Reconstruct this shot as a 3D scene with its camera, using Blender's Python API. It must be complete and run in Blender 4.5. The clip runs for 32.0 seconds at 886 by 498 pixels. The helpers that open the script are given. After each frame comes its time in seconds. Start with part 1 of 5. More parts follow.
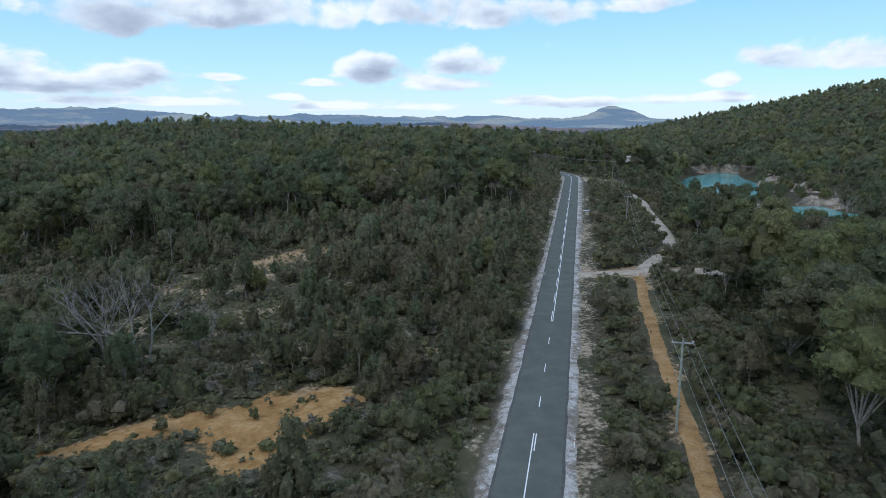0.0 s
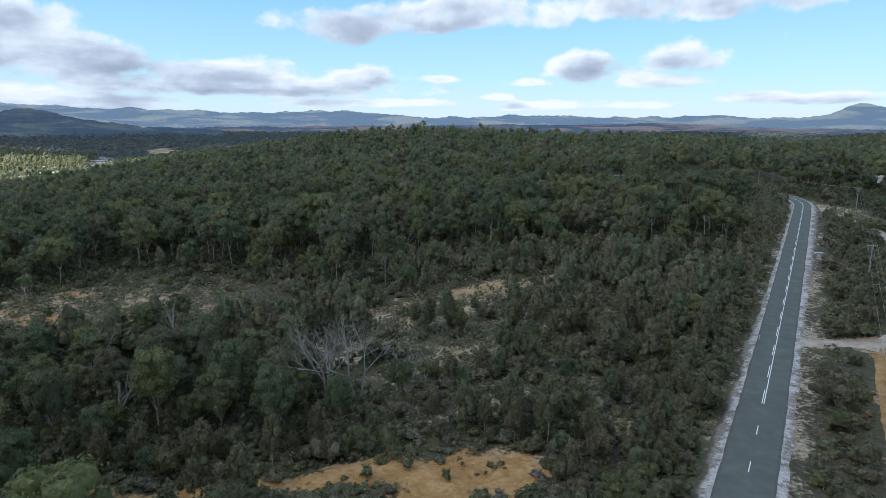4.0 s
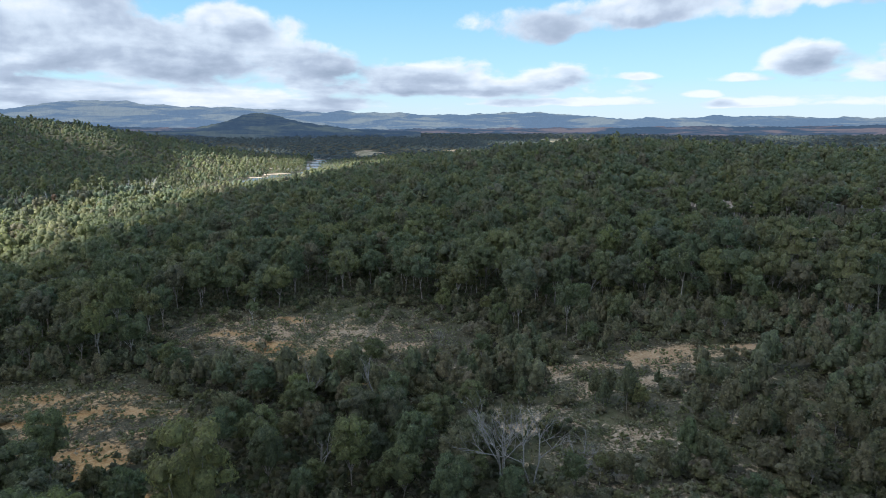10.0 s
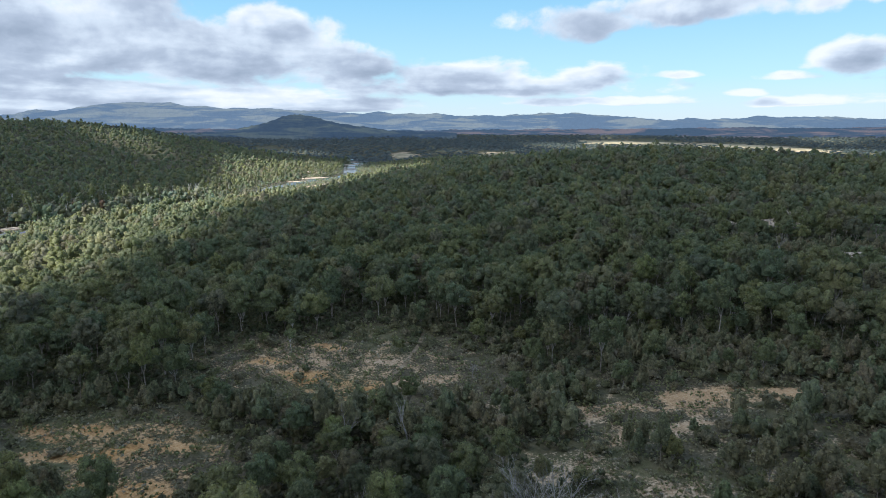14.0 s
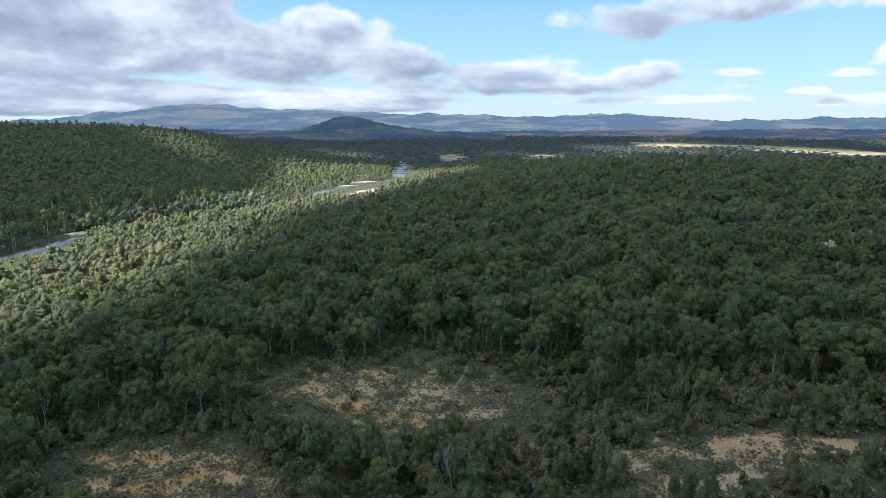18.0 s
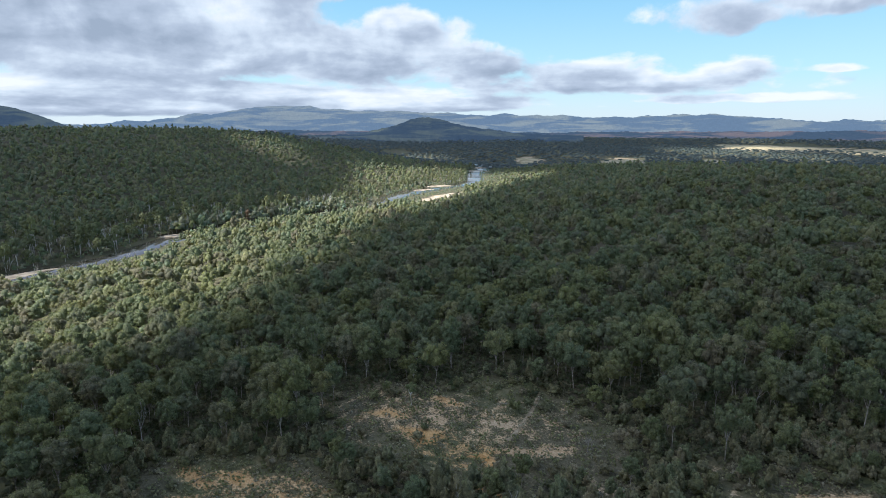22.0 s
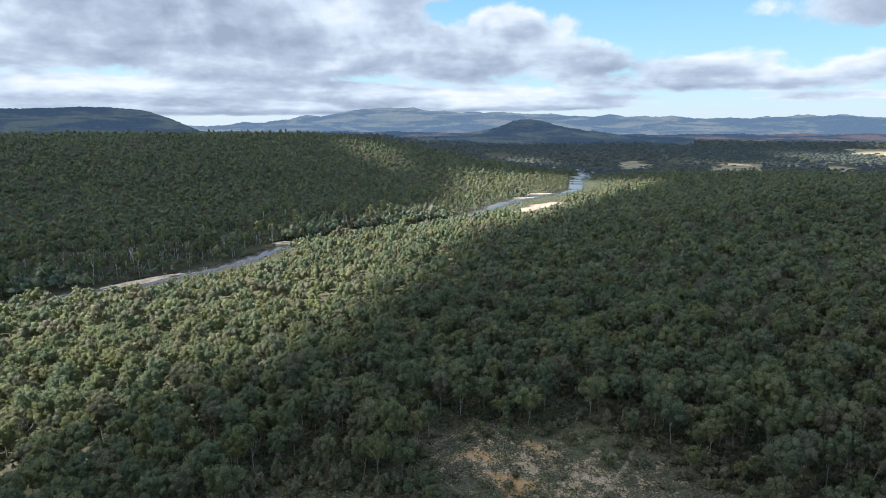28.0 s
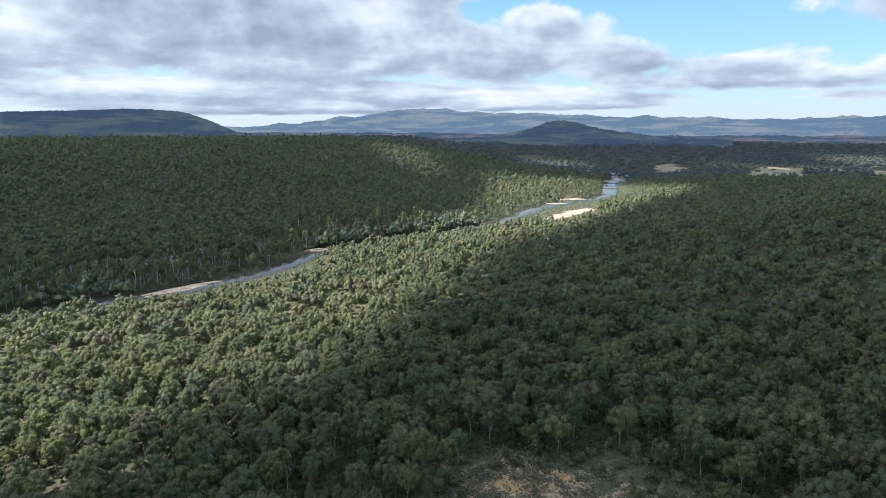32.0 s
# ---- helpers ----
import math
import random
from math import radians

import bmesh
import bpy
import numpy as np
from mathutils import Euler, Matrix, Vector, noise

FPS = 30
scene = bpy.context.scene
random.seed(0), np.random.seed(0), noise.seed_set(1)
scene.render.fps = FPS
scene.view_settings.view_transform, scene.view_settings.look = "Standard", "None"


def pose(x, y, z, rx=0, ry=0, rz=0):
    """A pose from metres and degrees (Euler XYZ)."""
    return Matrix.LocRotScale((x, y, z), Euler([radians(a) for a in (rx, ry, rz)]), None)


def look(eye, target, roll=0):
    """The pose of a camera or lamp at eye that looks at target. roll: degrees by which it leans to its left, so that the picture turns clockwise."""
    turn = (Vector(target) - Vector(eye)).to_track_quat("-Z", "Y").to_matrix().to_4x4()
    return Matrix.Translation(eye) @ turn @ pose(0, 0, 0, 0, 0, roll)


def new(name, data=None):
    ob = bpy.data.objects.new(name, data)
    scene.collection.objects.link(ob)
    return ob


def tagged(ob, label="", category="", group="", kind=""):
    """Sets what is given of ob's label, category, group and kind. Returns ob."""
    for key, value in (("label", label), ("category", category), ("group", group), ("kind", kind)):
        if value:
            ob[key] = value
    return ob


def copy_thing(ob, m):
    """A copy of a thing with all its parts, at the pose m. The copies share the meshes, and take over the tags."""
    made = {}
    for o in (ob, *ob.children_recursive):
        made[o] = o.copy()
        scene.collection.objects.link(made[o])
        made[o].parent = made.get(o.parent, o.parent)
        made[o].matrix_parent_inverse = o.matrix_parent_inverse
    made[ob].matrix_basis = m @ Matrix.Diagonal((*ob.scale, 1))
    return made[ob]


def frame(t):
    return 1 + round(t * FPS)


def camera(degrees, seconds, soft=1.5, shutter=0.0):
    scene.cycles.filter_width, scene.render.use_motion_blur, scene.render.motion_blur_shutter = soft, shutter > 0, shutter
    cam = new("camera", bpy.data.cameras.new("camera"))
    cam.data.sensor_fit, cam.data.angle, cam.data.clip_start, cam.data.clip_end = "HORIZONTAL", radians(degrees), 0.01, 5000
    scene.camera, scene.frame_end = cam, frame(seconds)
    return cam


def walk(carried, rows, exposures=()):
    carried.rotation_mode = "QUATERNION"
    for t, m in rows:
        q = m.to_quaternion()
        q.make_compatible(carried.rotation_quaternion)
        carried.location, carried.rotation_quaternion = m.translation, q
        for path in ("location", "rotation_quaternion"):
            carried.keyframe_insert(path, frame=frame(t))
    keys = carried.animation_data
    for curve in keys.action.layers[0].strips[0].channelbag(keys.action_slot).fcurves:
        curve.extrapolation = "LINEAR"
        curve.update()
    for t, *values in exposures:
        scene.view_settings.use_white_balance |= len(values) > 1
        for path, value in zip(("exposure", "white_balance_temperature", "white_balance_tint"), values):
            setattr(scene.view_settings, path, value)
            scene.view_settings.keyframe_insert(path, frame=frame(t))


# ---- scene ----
cam = camera(70.50, 32.0, 0.88)
ROWS = [
    (0.0, 0.00, 0.00, 32.00, 79.22, 0.47),
    (0.5, 0.06, 0.01, 33.27, 79.21, 3.27),
    (1.0, 0.11, 0.02, 34.55, 79.21, 6.03),
    (1.5, 0.16, 0.03, 35.82, 79.20, 8.63),
    (2.0, 0.20, 0.05, 37.11, 79.20, 11.20),
    (2.5, 0.23, 0.07, 38.39, 79.19, 13.31),
    (3.0, 0.26, 0.09, 39.69, 79.19, 15.21),
    (3.5, 0.28, 0.11, 40.98, 79.18, 17.12),
    (5.5, 0.32, 0.20, 46.21, 79.16, 24.11),
    (6.0, 0.32, 0.23, 47.52, 79.16, 25.77),
    (6.5, 0.31, 0.26, 48.84, 79.15, 27.50),
    (7.0, 0.31, 0.29, 50.17, 79.15, 29.00),
    (7.5, 0.29, 0.32, 51.50, 79.14, 30.58),
    (8.0, 0.28, 0.35, 52.83, 79.14, 32.02),
    (8.5, 0.26, 0.38, 54.17, 79.13, 33.52),
    (9.0, 0.24, 0.41, 55.51, 79.13, 34.59),
    (9.5, 0.22, 0.44, 56.86, 79.12, 35.43),
    (10.0, 0.19, 0.47, 58.21, 79.11, 36.00),
    (10.5, 0.17, 0.50, 59.56, 79.11, 36.48),
    (11.0, 0.14, 0.53, 60.92, 79.10, 36.92),
    (11.5, 0.11, 0.56, 62.28, 79.10, 37.29),
    (12.0, 0.08, 0.59, 63.65, 79.09, 37.68),
    (12.5, 0.06, 0.62, 65.03, 79.08, 38.20),
    (13.0, 0.03, 0.64, 66.40, 79.08, 38.56),
    (13.5, -0.00, 0.67, 67.78, 79.07, 38.92),
    (14.0, -0.03, 0.70, 69.17, 79.06, 39.24),
    (14.5, -0.06, 0.72, 70.56, 79.06, 39.66),
    (16.5, -0.15, 0.81, 76.16, 79.03, 41.21),
    (17.0, -0.17, 0.83, 77.57, 79.02, 41.93),
    (17.5, -0.19, 0.84, 78.99, 79.02, 42.70),
    (18.0, -0.20, 0.86, 80.41, 79.01, 43.61),
    (18.5, -0.21, 0.87, 81.83, 79.00, 44.52),
    (19.0, -0.21, 0.88, 83.26, 78.99, 45.41),
    (19.5, -0.22, 0.89, 84.70, 78.99, 46.04),
    (20.0, -0.22, 0.89, 86.13, 78.98, 46.69),
    (20.5, -0.21, 0.90, 87.58, 78.97, 47.38),
    (21.0, -0.20, 0.90, 89.02, 78.96, 48.15),
    (21.5, -0.18, 0.90, 90.48, 78.96, 49.17),
    (22.0, -0.16, 0.89, 91.93, 78.95, 50.46),
    (22.5, -0.14, 0.88, 93.39, 78.94, 51.47),
    (23.0, -0.10, 0.87, 94.86, 78.93, 52.44),
    (23.5, -0.07, 0.86, 96.33, 78.93, 53.51),
    (24.0, -0.02, 0.84, 97.80, 78.92, 54.52),
    (24.5, 0.03, 0.82, 99.28, 78.91, 55.38),
    (25.0, 0.09, 0.79, 100.76, 78.90, 56.24),
    (25.5, 0.15, 0.76, 102.25, 78.89, 57.03),
    (27.5, 0.50, 0.61, 108.25, 78.86, 59.19),
    (28.0, 0.60, 0.56, 109.76, 78.85, 59.58),
    (28.5, 0.72, 0.51, 111.27, 78.84, 60.11),
    (29.0, 0.84, 0.45, 112.79, 78.83, 60.54),
    (29.5, 0.98, 0.39, 114.32, 78.82, 60.99),
    (30.0, 1.12, 0.32, 115.85, 78.81, 61.37),
    (30.5, 1.28, 0.25, 117.38, 78.80, 61.72),
    (31.0, 1.44, 0.17, 118.92, 78.79, 61.99),
    (31.5, 1.62, 0.09, 120.46, 78.79, 62.29),
    (32.0, 1.81, 0.00, 122.01, 78.78, 62.53),
]
walk(cam, [(t, pose(x, y, z, rx, 0, rz)) for t, x, y, z, rx, rz in ROWS], [(0.0, 1.38, 6050, 10), (32.0, 1.38, 6050, 10)])

# ---- world, sun, cloud cover ----
SUN_TURN, SUN_UP = 142.0, 48.0
TO_SUN = Vector((-math.sin(radians(SUN_TURN)) * math.cos(radians(SUN_UP)), math.cos(radians(SUN_TURN)) * math.cos(radians(SUN_UP)), math.sin(radians(SUN_UP))))


class Nodes:
    """Short hand for node trees."""

    def __init__(self, tree):
        self.tree = tree
        tree.nodes.clear()

    def add(self, kind, props=None, **sockets):
        n = self.tree.nodes.new(kind)
        for k, v in (props or {}).items():
            if k == "operation":
                n.operation = v
            elif k == "use_clamp":
                n.use_clamp = v
            elif k == "data_type":
                n.data_type = v
            elif k == "blend_type":
                n.blend_type = v
            elif k == "interpolation_type":
                n.interpolation_type = v
            elif k == "attribute_name":
                n.attribute_name = v
        for k, v in sockets.items():
            s = n.inputs[int(k[1:])] if k[0] == "i" and k[1:].isdigit() else n.inputs[k.replace("_", " ")]
            if isinstance(v, bpy.types.NodeSocket):
                self.tree.links.new(v, s)
            else:
                s.default_value = v
        return n

    def math(self, op, a, b=0.0, c=0.0, clamp=False):
        return self.add("ShaderNodeMath", {"operation": op, "use_clamp": clamp}, i0=a, i1=b, i2=c).outputs[0]

    def noise(self, vec, scale, detail=4.0, rough=0.55, warp=0.0):
        kw = {"Vector": vec} if vec is not None else {}
        n = self.add("ShaderNodeTexNoise", None, Scale=scale, Detail=detail, Roughness=rough, Distortion=warp, **kw)
        return n.outputs["Fac"]

    def ramp(self, fac, stops, smooth=False):
        n = self.add("ShaderNodeValToRGB", None, Fac=fac)
        r = n.color_ramp
        r.interpolation = "EASE" if smooth else "LINEAR"
        while len(r.elements) < len(stops):
            r.elements.new(0.5)
        for e, (p, c) in zip(r.elements, stops):
            e.position = p
            e.color = (*c, 1) if len(c) == 3 else c
        return n.outputs["Color"]

    def mix(self, fac, a, b, mode="MIX"):
        n = self.add("ShaderNodeMix", {"data_type": "RGBA", "blend_type": mode})
        for s, v in ((n.inputs[0], fac), (n.inputs[6], a), (n.inputs[7], b)):
            if isinstance(v, bpy.types.NodeSocket):
                self.tree.links.new(v, s)
            else:
                s.default_value = v if not isinstance(v, tuple) or len(v) == 4 else (*v, 1)
        return n.outputs[2]

    def step(self, v, a, b):
        return self.add("ShaderNodeMapRange", {"interpolation_type": "SMOOTHSTEP"}, Value=v, From_Min=a, From_Max=b, To_Min=0.0, To_Max=1.0).outputs[0]


world = bpy.data.worlds.new("sky")
scene.world = world
world.use_nodes = True
W = Nodes(world.node_tree)
sky = W.add("ShaderNodeTexSky")
sky.sky_type, sky.sun_disc, sky.sun_elevation, sky.sun_rotation = "NISHITA", False, radians(SUN_UP), radians(-SUN_TURN)
sky.air_density, sky.dust_density, sky.ozone_density = 1.0, 1.0, 1.5
way = W.add("ShaderNodeTexCoord").outputs["Generated"]
xyz = W.add("ShaderNodeSeparateXYZ", None, Vector=way)
dx, dy, dz = xyz.outputs
azim = W.math("MULTIPLY", W.math("ARCTAN2", W.math("MULTIPLY", dx, -1.0), dy), 180 / math.pi)
elev = W.math("MULTIPLY", W.math("ARCSINE", dz), 180 / math.pi)
# the clouds that stand over the horizon: azimuth, elevation, half width, half height (degrees)
CLOUDS = [(27.5, 8.9, 7.2, 1.32), (17.6, 9.7, 10.1, 1.68), (-1.5, 10.2, 11.1, 1.75), (-16.8, 10.3, 4.9, 1.03), (34.4, 4.2, 5.2, 1.81), (26.7, 4.2, 5.7, 1.60), (19.6, 4.4, 2.2, 0.44), (11.6, 4.0, 2.5, 0.46), (14.3, 2.8, 1.6, 0.43), (6.3, 5.3, 3.5, 1.54), (-1.4, 5.9, 3.5, 1.47), (1.0, 4.0, 4.4, 0.85), (6.9, 2.1, 7.1, 0.57), (-8.8, 2.5, 5.5, 0.68), (-22.5, 4.1, 1.6, 0.75), (-31.3, 5.7, 5.8, 1.46), (-21.0, 2.6, 5.1, 0.59), (25.6, 2.3, 8.1, 0.52), (76.6, 7.3, 16.1, 4.36), (71.0, 7.2, 8.5, 2.75), (56.6, 6.2, 8.2, 3.92), (54.0, 8.7, 4.4, 1.71), (41.0, 4.6, 9.7, 2.17), (30.3, 4.0, 10.1, 1.59), (28.6, 8.7, 4.0, 1.93), (69.2, 3.0, 22.5, 1.03), (53.6, 2.1, 15.6, 0.88), (80.0, 1.7, 12.7, 0.92), (82.0, 9.0, 18.2, 5.80), (84.0, 3.0, 18.2, 1.16), (66.0, 13.0, 16.0, 2.90)]


def density(az, el):
    """How much cloud there is in a direction."""
    vec = W.add("ShaderNodeCombineXYZ", None, X=W.math("MULTIPLY", az, 0.18), Y=W.math("MULTIPLY", W.math("LOGARITHM", W.math("ADD", 1.0, W.math("MULTIPLY", W.math("MAXIMUM", el, 0.0), 0.45)), 2.718), 2.5), Z=0.0).outputs[0]
    puff = W.math("SUBTRACT", W.noise(vec, 1.0, 7.0, 0.54, 0.15), 0.5)
    heap = None
    for a, e, ra, re in CLOUDS:
        u = W.math("DIVIDE", W.math("SUBTRACT", az, a), ra)
        v = W.math("DIVIDE", W.math("SUBTRACT", el, e - 0.25 * re), re)
        v = W.math("MAXIMUM", v, W.math("MULTIPLY", v, -1.7))
        d = W.math("SUBTRACT", 1.0, W.math("ADD", W.math("MULTIPLY", u, u), W.math("MULTIPLY", v, v)))
        heap = d if heap is None else W.math("SMOOTH_MAX", heap, d, 0.15)
    heap = W.math("MAXIMUM", heap, -1.2)
    shut = W.math("MULTIPLY", W.step(az, 36.0, 72.0), 0.9)
    rest = W.math("MULTIPLY", W.step(W.math("ABSOLUTE", W.math("SUBTRACT", az, 35.0)), 62.0, 90.0), 0.9)
    up = W.math("MULTIPLY", W.step(el, 11.0, 22.0), 0.9)
    return W.math("ADD", W.math("ADD", heap, W.math("MULTIPLY", puff, 5.6)), W.math("ADD", shut, W.math("ADD", rest, up)))


here = density(azim, elev)
sunward = density(W.math("ADD", azim, 1.1), W.math("ADD", elev, 0.75))
mask = W.step(here, -0.35, 0.65)
lit_side = W.math("SUBTRACT", here, W.math("MULTIPLY", sunward, 1.0))
thick = W.step(here, 0.1, 1.3)
flat_way = W.add("ShaderNodeCombineXYZ", None, X=W.math("MULTIPLY", azim, 0.08), Y=W.math("MULTIPLY", W.math("LOGARITHM", W.math("ADD", 1.0, W.math("MULTIPLY", W.math("MAXIMUM", elev, 0.0), 0.45)), 2.718), 2.6), Z=3.0).outputs[0]
deck = W.math("MULTIPLY", W.math("SUBTRACT", W.noise(flat_way, 1.2, 4.0, 0.5, 0.3), 0.5), 1.5)
tone = W.math("ADD", W.math("MULTIPLY", lit_side, 0.24), W.math("SUBTRACT", W.math("ADD", 0.76, deck), W.math("MULTIPLY", thick, 0.36)))
cloud_colour = W.ramp(tone, [(0.05, (0.385, 0.46, 0.57)), (0.34, (0.53, 0.61, 0.73)), (0.62, (0.75, 0.84, 0.94)), (0.92, (1.0, 1.03, 1.05))])
blue = W.mix(0.7, sky.outputs[0], W.ramp(W.math("DIVIDE", elev, 30.0), [(0.0, (8.0, 9.0, 9.6)), (0.14, (5.2, 8.4, 9.6)), (0.38, (2.9, 6.4, 8.8))]))
b1 = W.add("ShaderNodeBackground", None, Color=blue, Strength=0.0455)
b2 = W.add("ShaderNodeBackground", None, Color=cloud_colour, Strength=0.37)
W.add("ShaderNodeOutputWorld", None, Surface=W.add("ShaderNodeMixShader", None, Fac=mask, i1=b1.outputs[0], i2=b2.outputs[0]).outputs[0])

sun = new("sun", bpy.data.lights.new("sun", "SUN"))
sun.data.energy, sun.data.angle, sun.data.color = 5.0, radians(0.6), (1.0, 0.95, 0.86)
sun.matrix_world = look(TO_SUN * 6000, (0, 0, 0))

# ---- small tools ----


def mesh_of(name, verts, tris, mats, index=None, tint=None):
    """A mesh from arrays of corners and triangles."""
    verts, tris = np.asarray(verts, np.float32), np.asarray(tris, np.int32)
    me = bpy.data.meshes.new(name)
    me.vertices.add(len(verts))
    me.vertices.foreach_set("co", verts.ravel())
    me.loops.add(3 * len(tris))
    me.loops.foreach_set("vertex_index", tris.ravel())
    me.polygons.add(len(tris))
    me.polygons.foreach_set("loop_start", np.arange(0, 3 * len(tris), 3, dtype=np.int32))
    for m in mats:
        me.materials.append(m)
    if index is not None:
        me.polygons.foreach_set("material_index", np.asarray(index, np.int32))
    if tint is not None:
        me.attributes.new("tint", "FLOAT", "POINT").data.foreach_set("value", np.asarray(tint, np.float32))
    me.polygons.foreach_set("use_smooth", np.ones(len(tris), bool))
    me.update(calc_edges=True)
    return me


def part(name, bm, mat, parent=None, label=""):
    me = bpy.data.meshes.new(name)
    bm.to_mesh(me)
    bm.free()
    me.materials.append(mat)
    ob = new(name, me)
    ob.parent = parent
    if label:
        tagged(ob, label)
    return ob


def material(name, rough=0.8, metal=0.0, spec=0.3):
    m = bpy.data.materials.new(name)
    m.use_nodes = True
    n = Nodes(m.node_tree)
    b = n.add("ShaderNodeBsdfPrincipled", None, Roughness=rough, Metallic=metal)
    b.inputs["Specular IOR Level"].default_value = spec
    n.add("ShaderNodeOutputMaterial", None, Surface=b.outputs[0])
    return m, n, b


def paint(n, b, colour):
    n.tree.links.new(colour, b.inputs["Base Color"])


def bump(n, b, height, strength, dist):
    bp = n.add("ShaderNodeBump", None, Height=height, Strength=strength, Distance=dist)
    n.tree.links.new(bp.outputs[0], b.inputs["Normal"])


# ---- the lie of the land ----
def sstep(a, b, v):
    t = np.clip((v - a) / (b - a), 0, 1)
    return t * t * (3 - 2 * t)
LAKES = [(192, 450, 18, 88, -24, -6.0), (166, 286, 13, 22, -30, -6.0)]
# river centre line
RIVER = [(-560, -700), (-590, -250), (-630, -30), (-655, 60), (-690, 140), (-760, 205), (-800, 300), (-815, 420), (-848, 530), (-920, 620), (-1005, 730), (-1050, 840), (-1066, 930), (-1125, 1025), (-1230, 1120), (-1335, 1218), (-1470, 1370), (-1595, 1500), (-1760, 1500), (-2100, 1460)]
def line_dist(px, py, line):
    """Distance to a polyline; and on which side (positive: right of its way)."""
    best = np.full(np.shape(px), 1e9); side = np.zeros(np.shape(px))
    for (ax, ay), (bx, by) in zip(line, line[1:]):
        dx, dy = bx - ax, by - ay
        t = np.clip(((px - ax) * dx + (py - ay) * dy) / (dx * dx + dy * dy), 0, 1)
        ex, ey = px - ax - t * dx, py - ay - t * dy
        d = np.hypot(ex, ey); m = d < best
        best = np.where(m, d, best); side = np.where(m, np.sign(ex * dy - ey * dx), side)
    return best, side
def gauss(x, y, cx, cy, sx, sy, turn=0.0):
    c, s = math.cos(math.radians(turn)), math.sin(math.radians(turn))
    u, v = (x - cx) * c + (y - cy) * s, -(x - cx) * s + (y - cy) * c
    return np.exp(-0.5 * ((u / sx) ** 2 + (v / sy) ** 2))
def land(x, y):
    x, y = np.asarray(x, float), np.asarray(y, float)
    d, side = line_dist(x, y, RIVER)
    east = side > 0
    h = np.where(east, -38 * (1 - sstep(15, 620, d)), -38 + 110 * sstep(25, 800, d))
    r = np.hypot(x, y)
    h += 28 * gauss(x, y, -318, 842, 230, 150, 35)
    h -= 26 * sstep(900, 1500, y + 0.25 * x) * east
    h += 9 * sstep(60, 330, y) * gauss(x, 0 * y, 50, 0, 90, 1)
    h -= 7 * gauss(x, y, -90, 150, 60, 90)
    h += 150 * sstep(250, 1150, x + 0.25 * (y - 400)) * (1 - sstep(900, 2200, y)) * sstep(-600, 200, y)
    h -= 7 * np.maximum(gauss(x, y, 165, 330, 60, 130, -26), gauss(x, y, 120, 250, 45, 60, -26))
    for cx, cy, sx, sy, turn, z in LAKES:
        h = h + (z - 2 - h) * sstep(0.05, 0.5, gauss(x, y, cx, cy, sx * 1.3, sy * 1.3, turn))
    far = sstep(2200, 4500, r)
    rise = np.clip(np.interp(np.degrees(np.arctan2(-x, y)), [-30, 0, 20, 35, 60, 95], [30, 32, 36, 40, 46, 55]) - 6, 6, 60)
    h = h * (1 - far) + (6 + (rise - 6) * sstep(2600, 4300, r)) * far
    h += far * (1 - far) * 4 * 8 * np.sin(x / 310 + 1.3) * np.sin(y / 270)
    return h


ROAD = [(-8.5, -25), (7, 52.3), (62.5, 318), (67, 345), (65, 366), (54, 392), (36, 426), (0, 480), (-60, 545)]
TRACK = [(18, 20), (24, 52), (27.5, 67.6), (32, 90), (40, 126), (44, 141), (52, 153), (60, 166), (65.4, 186), (72, 219), (80, 255), (82, 274), (80, 290), (74, 306)]
SPUR = [(29, 139), (37, 140), (46, 142), (58, 140), (66, 138)]
TRAIL = [(-131, 136), (-135, 146), (-139.5, 156), (-143, 163), (-149, 171)]
SPUR_FAR = [(64, 322), (74, 330), (88, 334)]
